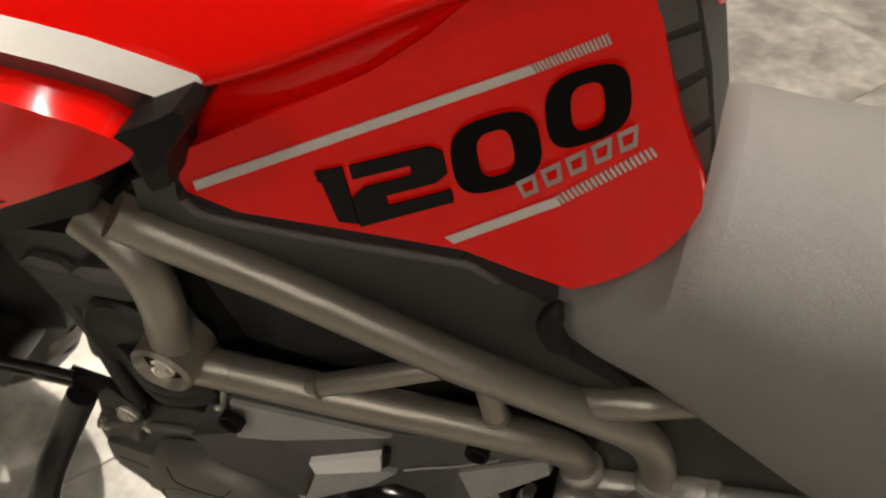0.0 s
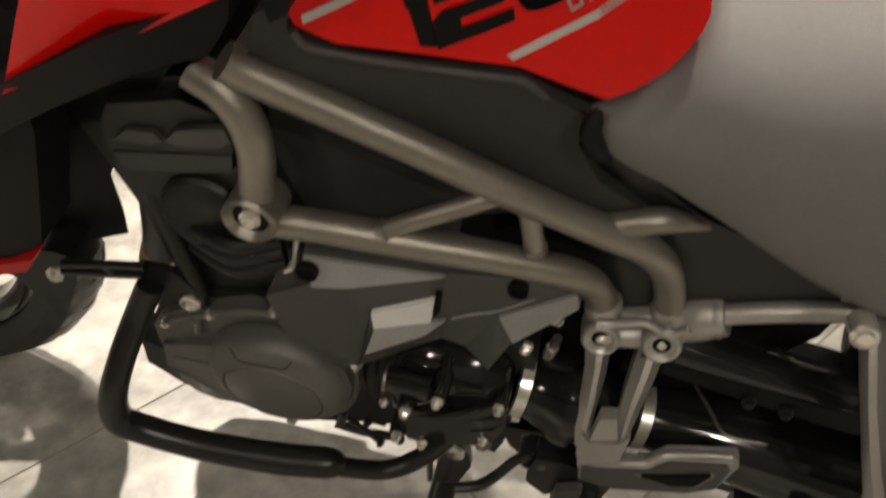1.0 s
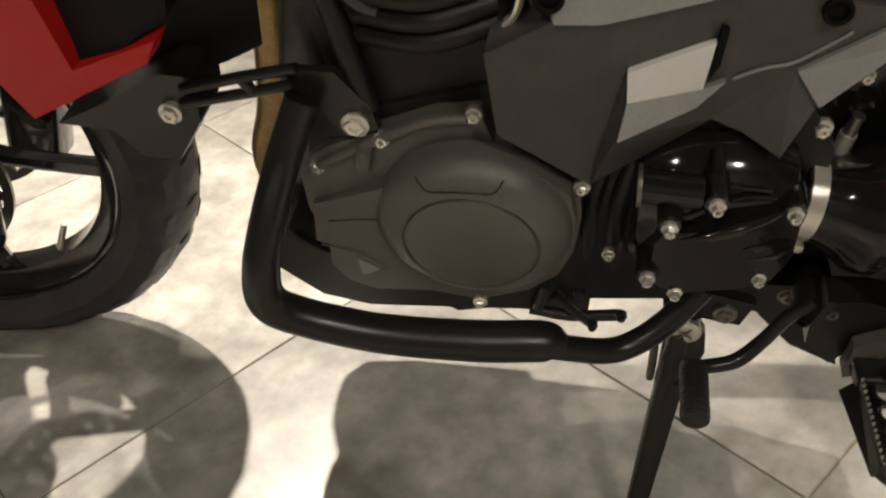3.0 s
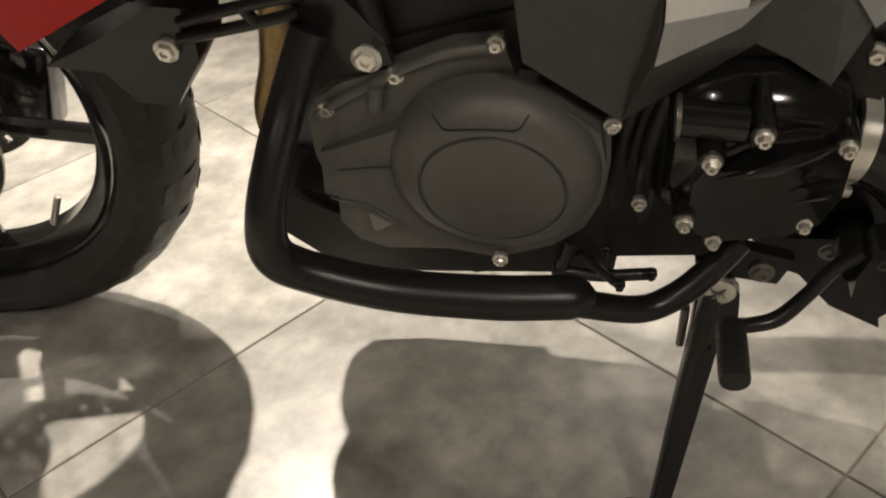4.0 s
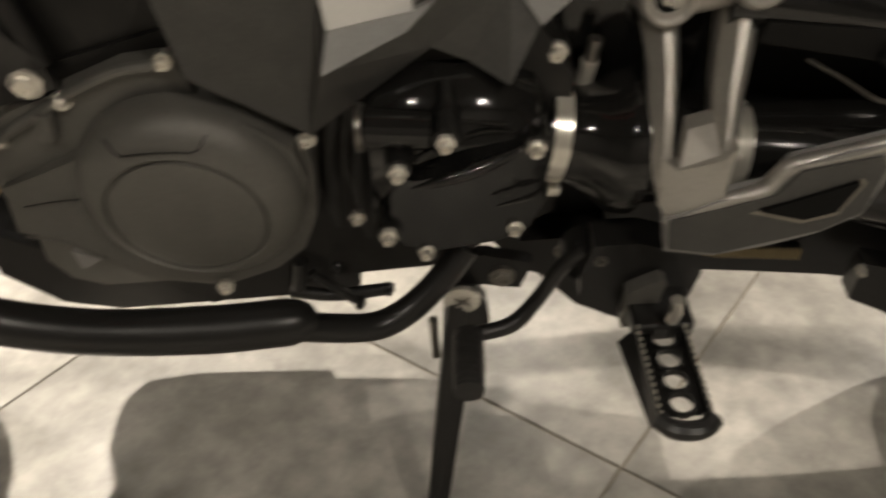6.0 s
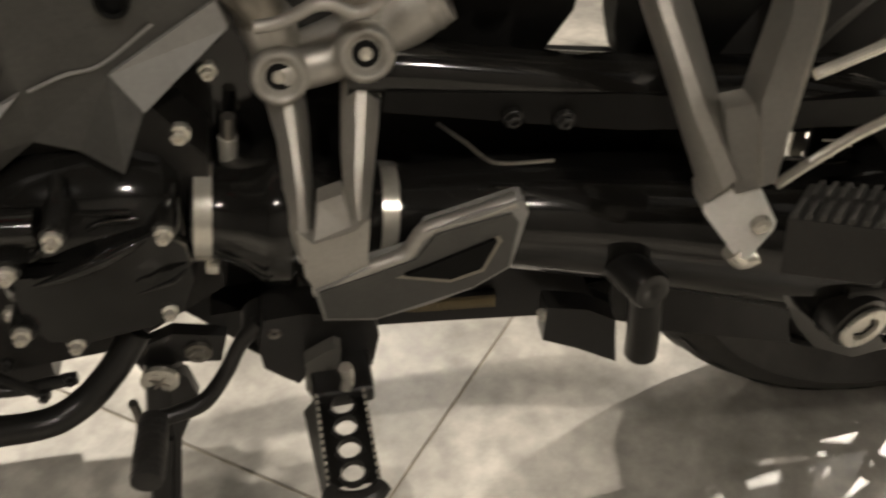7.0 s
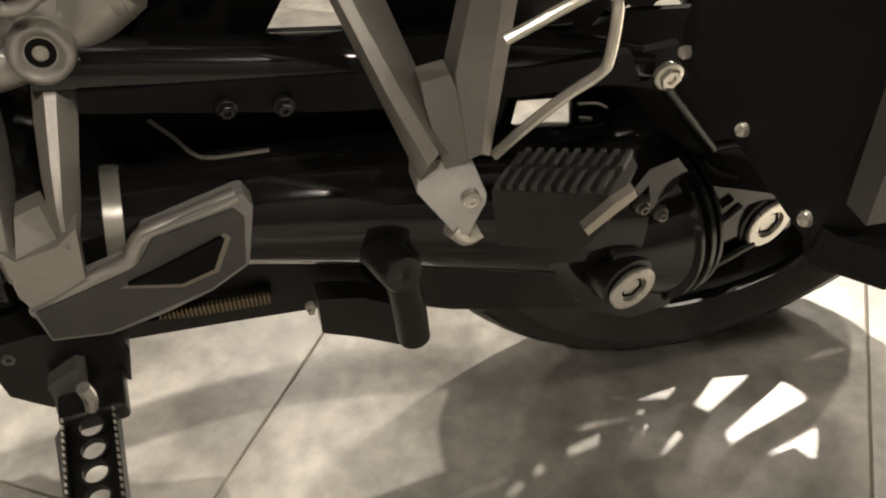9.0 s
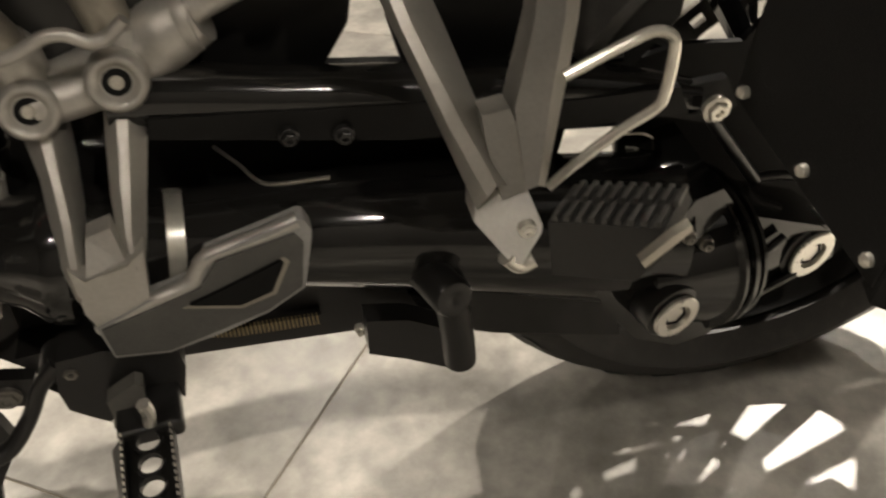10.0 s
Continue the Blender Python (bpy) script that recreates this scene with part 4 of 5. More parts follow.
# depth is stretched to the far side to fill out the cast shadow
skid = plate("skid_plate", [(-0.263, -0.090, 0.337), (-0.267, -0.090, 0.285), (-0.226, -0.090, 0.247), (-0.178, -0.090, 0.236), (-0.019, -0.090, 0.248), (0.039, -0.090, 0.248), (0.043, -0.090, 0.286), (-0.136, -0.090, 0.278), (-0.214, -0.090, 0.312)], 0.255, BLACK, bike, "black lower engine guard plate", 0.006, 3)
plate("engine_sump", [(-0.263, -0.080, 0.332), (-0.265, -0.080, 0.304), (-0.261, -0.080, 0.271), (-0.198, -0.080, 0.253), (-0.188, -0.080, 0.312), (-0.213, -0.080, 0.321), (-0.235, -0.080, 0.328)], 0.05, BLACK, bike, "black lower engine casing", 0.006, 3)
# added plate with no known counterpart, only there to widen the engine's shadow
plate("shadow_wing", [(-0.322, 0.120, 0.460), (-0.334, 0.120, 0.380), (-0.338, 0.120, 0.320), (-0.328, 0.120, 0.255), (-0.300, 0.120, 0.215), (-0.240, 0.120, 0.200), (-0.100, 0.120, 0.200), (-0.100, 0.120, 0.460)], 0.03, BLACK, skid, "", 0.012, 3)
bm = bmesh.new()
tube(bm, [(0.1, 0.1, 0.25), (0.3, 0.15, 0.31), (0.42, 0.19, 0.42), (0.6, 0.22, 0.56), (0.85, 0.22, 0.66)], [0.025, 0.026, 0.028, 0.045, 0.05], 24)
part("silencer", bm, CHROME_DARK, bike, "dark steel exhaust silencer")

# ---- crash bar ----
bar = new("crash_bar")
bar.parent = bike
FRONT_BAR = [(-0.168, -0.150, 0.541), (-0.185, -0.170, 0.502), (-0.196, -0.200, 0.468), (-0.204, -0.220, 0.433), (-0.204, -0.226, 0.401), (-0.180, -0.222, 0.379), (-0.123, -0.215, 0.357), (-0.049, -0.205, 0.344), (0.005, -0.195, 0.338), (0.013, -0.193, 0.334)]
REAR_BAR = [(0.005, -0.195, 0.333), (0.056, -0.175, 0.305), (0.084, -0.162, 0.305), (0.110, -0.148, 0.322), (0.133, -0.132, 0.346)]
FAT = [0.0135, 0.0135, 0.0135, 0.0145, 0.016, 0.016, 0.0165, 0.0175, 0.0175, 0.015]
rail("bar_front", FRONT_BAR, FAT, BLACK, bar, "black powder-coated tube", segs=24)
rail("bar_rear", REAR_BAR, 0.0112, BLACK, bar)
rail("far_bar_front", flip(FRONT_BAR), FAT, BLACK, bar)
rail("far_bar_rear", flip(REAR_BAR), 0.0112, BLACK, bar)

plate("bar_bracket", [(-0.180, -0.142, 0.560), (-0.144, -0.142, 0.559), (-0.122, -0.142, 0.530), (-0.118, -0.142, 0.509), (-0.145, -0.142, 0.501), (-0.159, -0.142, 0.524), (-0.181, -0.142, 0.534)], 0.008, BLACK, bar, "", 0.002)
rail("radiator_hose", [(-0.173, -0.080, 0.606), (-0.178, -0.080, 0.578), (-0.185, -0.080, 0.549), (-0.194, -0.080, 0.509)], 0.02, PLASTIC, bike, "black rubber coolant hose", segs=20)
rail("bar_link", [(-0.263, -0.145, 0.542), (-0.217, -0.145, 0.554), (-0.169, -0.145, 0.564)], 0.0045, BLACK, bar)
rail("bar_link", [(-0.267, -0.145, 0.529), (-0.216, -0.145, 0.540), (-0.174, -0.145, 0.550)], 0.0045, BLACK, bar)
rail("bar_link", [(-0.214, -0.145, 0.554), (-0.207, -0.145, 0.543)], 0.0045, BLACK, bar)
guardb = plate("fork_bracket", [(-0.386, -0.140, 0.500), (-0.335, -0.140, 0.523), (-0.283, -0.140, 0.551), (-0.255, -0.140, 0.549), (-0.261, -0.140, 0.508), (-0.291, -0.140, 0.466), (-0.323, -0.140, 0.469), (-0.339, -0.140, 0.495)], 0.05, BLACK, bike, "black plastic fork lower bracket", 0.014, 4)
bolt((-0.281, -0.143, 0.518), 0.0095, guardb, STEEL)

# ---- side stand and gear lever ----
stand = new("side_stand")
stand.parent = bike
LEG_TOP, LEG_MID, LEG_END = (0.131, -0.096, 0.266), (0.120, -0.126, 0.212), (0.096, -0.205, 0.056)
bm = bmesh.new()
lathe_dir = (V(LEG_END) - V(LEG_MID)).normalized()
foot = V(LEG_END) + lathe_dir * max(0.0, (LEG_END[2] * math.cos(radians(9)) + LEG_END[1] * math.sin(radians(9)) - 0.008) / -(lathe_dir.z * math.cos(radians(9)) + lathe_dir.y * math.sin(radians(9))))
tube(bm, [LEG_TOP, LEG_MID, LEG_END, tuple(foot)], [0.0185, 0.015, 0.0115, 0.010], 14, 4, 0.6)
part("stand_leg", bm, BLACK, stand)
SIDE = Vector((0.0105, 0, 0.003))
plate("leg_plate", [*[(0.112, -0.106, 0.245), (0.120, -0.106, 0.266), (0.137, -0.106, 0.267), (0.148, -0.106, 0.252), (0.151, -0.106, 0.223)], (0.134, -0.132, 0.205), tuple(foot + SIDE * 0.8 + Vector((0, -0.006, 0))), tuple(foot - SIDE * 0.8 + Vector((0, -0.006, 0))), (0.108, -0.132, 0.208)], 0.012, BLACK, stand, "", 0.003)
plate("leg_face", [*[(0.112, -0.137, 0.21), (0.128, -0.137, 0.21)], tuple(foot + SIDE * 0.4 + Vector((0, -0.009, 0.02))), tuple(foot - SIDE * 0.4 + Vector((0, -0.009, 0.02)))], 0.006, BLACK, stand, "", 0.002)
bolt((0.128, -0.1135, 0.262), 0.0155, stand, STEEL, height=0.003, label="bright slotted pivot bolt")
for turn in (40, -50):
    bm = bmesh.new()
    box(bm, V((0.128, -0.1170, 0.262)), (0.018, 0.0012, 0.002), (0, turn, 0))
    part("bolt_slot", bm, CHROME_DARK, stand)
bolt((0.162, -0.102, 0.278), 0.011, stand, CHROME_DARK)
bolt((0.214, -0.088, 0.294), 0.01, stand, CHROME_DARK)
rail("stand_spring", [(0.103, -0.120, 0.246), (0.103, -0.120, 0.195)], 0.004, CHROME_DARK, stand, segs=10)
plate("stand_bracket", [(0.107, -0.100, 0.285), (0.146, -0.100, 0.302), (0.187, -0.100, 0.291), (0.177, -0.100, 0.261), (0.142, -0.100, 0.267), (0.119, -0.100, 0.228)], 0.012, BLACK, stand)
plate("stand_bracket", [(0.177, -0.090, 0.307), (0.248, -0.090, 0.311), (0.275, -0.090, 0.200), (0.228, -0.090, 0.226), (0.193, -0.090, 0.267)], 0.03, BLACK, stand)
bm = bmesh.new()
box(bm, foot + Vector((-0.005, -0.012, -0.002)), (0.05, 0.06, 0.008), (-9, 0, 0))
part("stand_foot", bm, BLACK, stand, bevel=0.003)
lever = new("gear_lever")
lever.parent = bike
rail("lever_arm", [(0.223, -0.135, 0.343), (0.205, -0.138, 0.325), (0.189, -0.145, 0.300), (0.170, -0.155, 0.282), (0.149, -0.162, 0.280), (0.130, -0.168, 0.284)], [0.0075, 0.006, 0.0062, 0.0068, 0.0065, 0.006], BLACK, lever)
rail("lever_rubber", [(0.133, -0.166, 0.282), (0.133, -0.222, 0.285)], 0.0115, RUBBER, lever, "ribbed black rubber toe piece", n=2)
K0, K1 = V((0.133, -0.166, 0.282)), V((0.133, -0.222, 0.285))
for k in range(8):
    a = K0.lerp(K1, 0.08 + 0.115 * k)
    rail("rubber_ring", [tuple(a), tuple(a + (K1 - K0) * 0.05)], 0.0122, RUBBER, lever)
bm = bmesh.new()
lathe(bm, (0.226, -0.115, 0.329), (0, -1, 0), [(0, 0.02), (0.02, 0.02), (0.024, 0.018), (0.02, 0.015), (0.018, 0.0)], 28)
part("lever_boss", bm, BLACK, lever)
bolt((0.233, -0.140, 0.345), 0.0075, lever, CHROME_DARK, height=0.012)

# ---- rider's footrest ----
rest = new("footrest_hanger")
rest.parent = bike
def faceted_arm(name, lines, depth, parent, label=""):
    """A cast arm: lines run down it side by side, its edges set back from its ridge."""
    bm = bmesh.new()
    lines = [[V(p) for p in l] for l in lines]
    lines = lines + [[p + Vector((0, depth, 0)) for p in lines[-1]], [p + Vector((0, depth, 0)) for p in lines[0]]]
    vs = [[bm.verts.new(p) for p in l] for l in lines]
    m = len(vs)
    for a in range(m):
        for k in range(len(vs[0]) - 1):
            bm.faces.new((vs[a][k], vs[(a + 1) % m][k], vs[(a + 1) % m][k + 1], vs[a][k + 1]))
    bm.faces.new([l[0] for l in vs])
    bm.faces.new([l[-1] for l in vs][::-1])
    return part(name, bm, SILVER, parent, label, bevel=0.0025, seg=3)


faceted_arm("hanger_arm", ([(0.252, -0.092, 0.511), (0.257, -0.112, 0.488), (0.257, -0.130, 0.466), (0.257, -0.148, 0.444), (0.262, -0.160, 0.423)],
                           [(0.264, -0.101, 0.516), (0.266, -0.121, 0.494), (0.266, -0.138, 0.471), (0.265, -0.155, 0.449), (0.266, -0.163, 0.426)],
                           [(0.271, -0.101, 0.515), (0.271, -0.121, 0.493), (0.271, -0.138, 0.471), (0.269, -0.155, 0.448), (0.268, -0.163, 0.427)],
                           [(0.278, -0.090, 0.506), (0.278, -0.110, 0.483), (0.276, -0.128, 0.461), (0.274, -0.145, 0.445), (0.273, -0.158, 0.433)]), 0.02, rest)
faceted_arm("hanger_arm", ([(0.304, -0.088, 0.520), (0.300, -0.110, 0.497), (0.297, -0.128, 0.476), (0.296, -0.145, 0.458), (0.299, -0.158, 0.441)],
                           [(0.313, -0.097, 0.525), (0.309, -0.119, 0.503), (0.305, -0.136, 0.481), (0.303, -0.153, 0.464), (0.302, -0.162, 0.443)],
                           [(0.320, -0.097, 0.524), (0.315, -0.119, 0.502), (0.310, -0.136, 0.480), (0.306, -0.153, 0.463), (0.304, -0.162, 0.443)],
                           [(0.330, -0.086, 0.515), (0.324, -0.108, 0.492), (0.318, -0.126, 0.471), (0.312, -0.143, 0.448), (0.307, -0.156, 0.435)]), 0.02, rest)
for p in ((0.2655, -0.109, 0.534), (0.320, -0.113, 0.547)):
    ax = Vector((0.05, -1, 0.3)).normalized()
    bm = bmesh.new()
    lathe(bm, p, ax, [(-0.034, 0.0185), (-0.008, 0.019), (-0.004, 0.0186), (-0.0012, 0.0173), (0.0002, 0.0155), (0.0003, 0.0138), (-0.001, 0.0118), (-0.0045, 0.0095), (-0.0055, 0.0)], 44)
    part("boss", bm, SILVER, rest)
    bm = bmesh.new()
    # near-black disc paints the shade at the bottom of the bowl
    lathe(bm, V(p) - ax * 0.0052, ax, [(0, 0.0088), (0.0006, 0.0088), (0.0007, 0.0)], 28)
    part("recess_shade", bm, HOLE, rest)
    bolt(tuple(V(p) - ax * 0.0046), 0.0045, rest, STEEL, ax, 0.004)
rail("boss_bridge", [(0.267, -0.092, 0.528), (0.293, -0.090, 0.531), (0.317, -0.086, 0.535)], 0.0145, SILVER, rest)
plate("hanger_web", [(0.279, -0.150, 0.466), (0.295, -0.150, 0.471), (0.300, -0.163, 0.449), (0.273, -0.165, 0.443)], 0.014, SILVER, rest, "", 0.002)
plate("hanger_base", [(0.263, -0.156, 0.448), (0.273, -0.166, 0.445), (0.301, -0.166, 0.453), (0.311, -0.158, 0.455), (0.306, -0.166, 0.419), (0.287, -0.168, 0.412), (0.270, -0.168, 0.404), (0.264, -0.163, 0.413)], 0.014, SILVER, rest, "", 0.004, 3)
rail("casting_lip", [(0.257, -0.118, 0.576), (0.270, -0.118, 0.577), (0.283, -0.118, 0.582), (0.292, -0.118, 0.586), (0.302, -0.118, 0.586), (0.309, -0.118, 0.582), (0.315, -0.118, 0.579), (0.325, -0.118, 0.581), (0.336, -0.118, 0.590)], 0.0042, SILVER, rest, segs=12)
guard = plate("heel_guard", [(0.269, -0.170, 0.405), (0.304, -0.168, 0.419), (0.334, -0.166, 0.425), (0.347, -0.164, 0.444), (0.408, -0.158, 0.456), (0.412, -0.158, 0.455), (0.416, -0.158, 0.444), (0.405, -0.160, 0.396), (0.378, -0.163, 0.382), (0.346, -0.166, 0.374), (0.307, -0.168, 0.367), (0.272, -0.170, 0.375)], 0.014, PLASTIC_GREY, rest, "grey heel guard with a silver rim and a slot", 0.004, 3)
rail("guard_rim", [(0.268, -0.166, 0.401), (0.303, -0.164, 0.414), (0.332, -0.162, 0.422), (0.339, -0.160, 0.430), (0.348, -0.159, 0.440), (0.380, -0.155, 0.445), (0.408, -0.153, 0.452)], [0.004, 0.0055, 0.006, 0.006, 0.006, 0.0065, 0.006], SILVER, guard, "silver upper rim", segs=12, n=4)
plate("guard_face", [(0.272, -0.172, 0.405), (0.339, -0.169, 0.423), (0.352, -0.167, 0.441), (0.404, -0.161, 0.447), (0.409, -0.161, 0.438), (0.403, -0.163, 0.400), (0.378, -0.166, 0.387), (0.308, -0.171, 0.372), (0.274, -0.173, 0.380)], 0.01, PLASTIC, guard, "dark grey recessed guard face", 0.0025, 3)
plate("slot_rim", [(0.324, -0.170, 0.409), (0.355, -0.168, 0.418), (0.395, -0.163, 0.431), (0.398, -0.163, 0.426), (0.385, -0.166, 0.401), (0.361, -0.169, 0.397)], 0.008, FRAME, guard, "", 0.002)
# slot shade painted as a near-black plate on the guard face
plate("guard_slot_shade", [(0.330, -0.173, 0.413), (0.356, -0.170, 0.420), (0.392, -0.166, 0.430), (0.394, -0.165, 0.427), (0.383, -0.168, 0.406), (0.361, -0.171, 0.402)], 0.004, HOLE, guard, "", 0.0)
plate("footrest_bracket", [(0.259, -0.150, 0.362), (0.307, -0.150, 0.347), (0.309, -0.150, 0.328), (0.301, -0.150, 0.293), (0.295, -0.150, 0.300), (0.275, -0.150, 0.312), (0.269, -0.150, 0.316), (0.255, -0.150, 0.298), (0.243, -0.150, 0.282), (0.232, -0.150, 0.293), (0.220, -0.150, 0.306), (0.219, -0.150, 0.329), (0.227, -0.150, 0.360)], 0.028, BLACK, rest, "black cast footrest bracket", 0.006, 3)
peg = new("footpeg")
peg.parent = rest
PEG = [V(p) for p in [(0.257, -0.183, 0.312), (0.262, -0.263, 0.312), (0.294, -0.263, 0.312), (0.299, -0.183, 0.312)]]
ALONG = PEG[1] - PEG[0]
ACROSS = (PEG[3] - PEG[0] + PEG[2] - PEG[1]) / 2
for o in (Vector(), ACROSS * 0.93):
    bm = bmesh.new()
    a = PEG[0] + o
    prism(bm, [tuple(a + Vector((0, 0, -0.014))), tuple(a), tuple(a + ALONG), tuple(a + ALONG + Vector((0, 0, -0.014)))], ACROSS * 0.06)
    strip = part("peg_rail", bm, BLACK, peg, smooth=False)
    for k in range(14):
        bm = bmesh.new()
        c = a + ALONG * ((k + 0.5) / 14)
        prism(bm, [tuple(c), tuple(c + ALONG * 0.016 + Vector((0, 0, 0.0035))), tuple(c + ALONG * 0.032)], ACROSS * 0.05)
        part("peg_tooth", bm, STEEL, strip, smooth=False)
for k in range(4):
    # a square cell of the tread plate with a round hole
    bm = bmesh.new()
    c = PEG[0] + ACROSS * 0.5 + ALONG * (0.14 + 0.235 * k) + Vector((0, 0, -0.006))
    uu, vv = ACROSS * 0.44, ALONG * 0.118
    n = 24
    inner, outer = [], []
    for i in range(n):
        ca, sa = math.cos(2 * math.pi * i / n), math.sin(2 * math.pi * i / n)
        m = max(abs(ca), abs(sa))
        inner.append(bm.verts.new(c + uu * ca * 0.5 + uu.length * 0.5 * sa * vv.normalized()))
        outer.append(bm.verts.new(c + uu * ca / m + vv * sa / m))
    for i in range(n):
        j = (i + 1) % n
        bm.faces.new((outer[i], outer[j], inner[j], inner[i]))
    bmesh.ops.solidify(bm, geom=bm.faces[:], thickness=0.006)
    part("peg_plate", bm, BLACK, peg, smooth=False)
    bm = bmesh.new()
    lathe(bm, c + Vector((0, 0, -0.003)), (0, 0, 1), [(0, uu.length * 0.5), (0.006, uu.length * 0.5), (0.006, uu.length * 0.62), (0, uu.length * 0.62)], 24, closed=True)
    part("peg_ring", bm, BLACK, peg)
bm = bmesh.new()
tube(bm, [tuple(PEG[1] + Vector((0, 0, -0.005))), tuple(PEG[1] + ALONG * 0.09 + ACROSS * 0.2 + Vector((0, 0, -0.005))), tuple(PEG[1] + ALONG * 0.12 + ACROSS * 0.5 + Vector((0, 0, -0.005))), tuple(PEG[1] + ALONG * 0.09 + ACROSS * 0.8 + Vector((0, 0, -0.005))), tuple(PEG[1] + ACROSS + Vector((0, 0, -0.005)))], 0.007, 10, 4)
part("peg_end", bm, BLACK, peg)
bm = bmesh.new()
prism(bm, [tuple(PEG[0] + Vector((0, 0, -0.006))), tuple(PEG[0] - ACROSS * 0.3 + Vector((0, 0, -0.022))), tuple(PEG[1] - ACROSS * 0.12 + Vector((0, 0, -0.016))), tuple(PEG[1] + Vector((0, 0, -0.006)))], ACROSS * 0.06)
part("peg_skirt", bm, BLACK, peg, bevel=0.001)
plate("peg_clevis", [(0.252, -0.166, 0.325), (0.264, -0.166, 0.333), (0.275, -0.166, 0.339), (0.280, -0.166, 0.335), (0.276, -0.166, 0.312), (0.271, -0.166, 0.300), (0.263, -0.166, 0.289), (0.252, -0.166, 0.285), (0.249, -0.166, 0.295), (0.252, -0.166, 0.310)], 0.012, COVER, peg, "", 0.004, 3)
bolt((0.259, -0.167, 0.308), 0.0055, peg, STEEL)
bm = bmesh.new()
box(bm, (0.277, -0.166, 0.305), (0.046, 0.044, 0.018), (0, 0, 3))
part("peg_base", bm, BLACK, peg, bevel=0.004, seg=3)
rail("peg_spring", [(0.282, -0.190, 0.346), (0.283, -0.190, 0.334), (0.281, -0.190, 0.323)], 0.005, STEEL, peg, segs=10)

# ---- swingarm and final drive ----
arm = new("swingarm")
arm.parent = bike
rail("shaft_tube", [(0.305, -0.1, 0.409), (0.34, -0.099, 0.404), (0.42, -0.097, 0.39), (0.52, -0.096, 0.368), (0.64, -0.105, 0.344), (0.7, -0.11, 0.335)], [0.033, 0.0355, 0.044, 0.052, 0.06, 0.062], GLOSS, arm, "gloss black swingarm tube", segs=32)
rail("lower_arm", [(0.32, -0.075, 0.37), (0.5, -0.085, 0.315), (0.66, -0.12, 0.285)], [0.014, 0.016, 0.018], BLACK, arm)
rail("upper_beam", [(0.307, -0.085, 0.522), (0.352, -0.085, 0.515), (0.436, -0.085, 0.498), (0.530, -0.085, 0.483), (0.599, -0.085, 0.473), (0.678, -0.085, 0.453), (0.721, -0.085, 0.441)], [0.02, 0.02, 0.0205, 0.021, 0.021, 0.018, 0.014], GLOSS, arm, "gloss black upper beam", segs=24)
plate("beam_end", [(0.674, -0.092, 0.465), (0.715, -0.092, 0.457), (0.744, -0.092, 0.458), (0.758, -0.092, 0.430), (0.743, -0.092, 0.415), (0.696, -0.092, 0.432)], 0.008, PANNIER, arm, "", 0.004)
rail("beam_strut", [(0.737, -0.090, 0.422), (0.764, -0.090, 0.386), (0.796, -0.090, 0.343)], 0.0055, BLACK, arm, segs=12)
rail("beam_strut", [(0.795, -0.090, 0.345), (0.818, -0.090, 0.344), (0.844, -0.090, 0.335)], 0.0045, BLACK, arm, segs=12)
plate("beam_plate", [(0.330, -0.107, 0.515), (0.489, -0.107, 0.495), (0.615, -0.107, 0.473), (0.696, -0.107, 0.469), (0.707, -0.107, 0.443), (0.619, -0.107, 0.449), (0.489, -0.107, 0.465), (0.327, -0.107, 0.500)], 0.008, PANNIER, arm, "satin black reinforcing plate", 0.002)
for pt in [(0.413, -0.112, 0.488), (0.449, -0.112, 0.482)]:
    bolt(pt, 0.007, arm, BLACK)
bolt((0.729, -0.108, 0.443), 0.0115, arm, STEEL)
rail("brake_hose", [(0.336, -0.070, 0.535), (0.368, -0.070, 0.523), (0.428, -0.070, 0.507), (0.504, -0.070, 0.495), (0.664, -0.070, 0.479)], 0.005, GLOSS, arm, segs=12)
rail("hose_sleeve", [(0.424, -0.070, 0.508), (0.449, -0.070, 0.504)], 0.0058, STEEL, arm, "bright metal hose sleeve", segs=12)
rail("wire_bracket", [(0.364, -0.100, 0.481), (0.378, -0.125, 0.483), (0.388, -0.145, 0.484), (0.399, -0.150, 0.482), (0.433, -0.148, 0.478)], 0.0014, CHROME_DARK, arm, segs=8)
# rear part is added black filler that closes the view to the floor
plate("gearbox_tail_filler", [(0.181, -0.060, 0.414), (0.275, -0.060, 0.387), (0.335, -0.060, 0.355), (0.327, -0.060, 0.285), (0.276, -0.060, 0.264), (0.229, -0.060, 0.224), (0.186, -0.060, 0.238), (0.139, -0.060, 0.297)], 0.1, BLACK, bike, "black casing and filler behind the footrest", 0.006)
plate("mudguard_backing", [(0.278, -0.045, 0.513), (0.679, -0.045, 0.454), (0.682, -0.045, 0.399), (0.637, -0.045, 0.406), (0.629, -0.045, 0.365), (0.628, -0.045, 0.291), (0.234, -0.045, 0.359)], 0.02, PANNIER, bike, "black inner rear mudguard and dark backing sheet", 0.003)
# dark sheet added to hide floor and hub; its near black paints shade
plate("mudguard_backing", [(0.678, -0.045, 0.452), (0.727, -0.045, 0.462), (0.782, -0.045, 0.455), (0.796, -0.045, 0.472), (0.845, -0.045, 0.498), (1.15, -0.045, 0.53), (1.15, -0.045, 0.37), (1.02, -0.045, 0.24), (0.80, -0.045, 0.25), (0.687, -0.045, 0.335), (0.684, -0.045, 0.397)], 0.006, HOLE, bike, "black inner rear mudguard and dark backing sheet", 0.003)
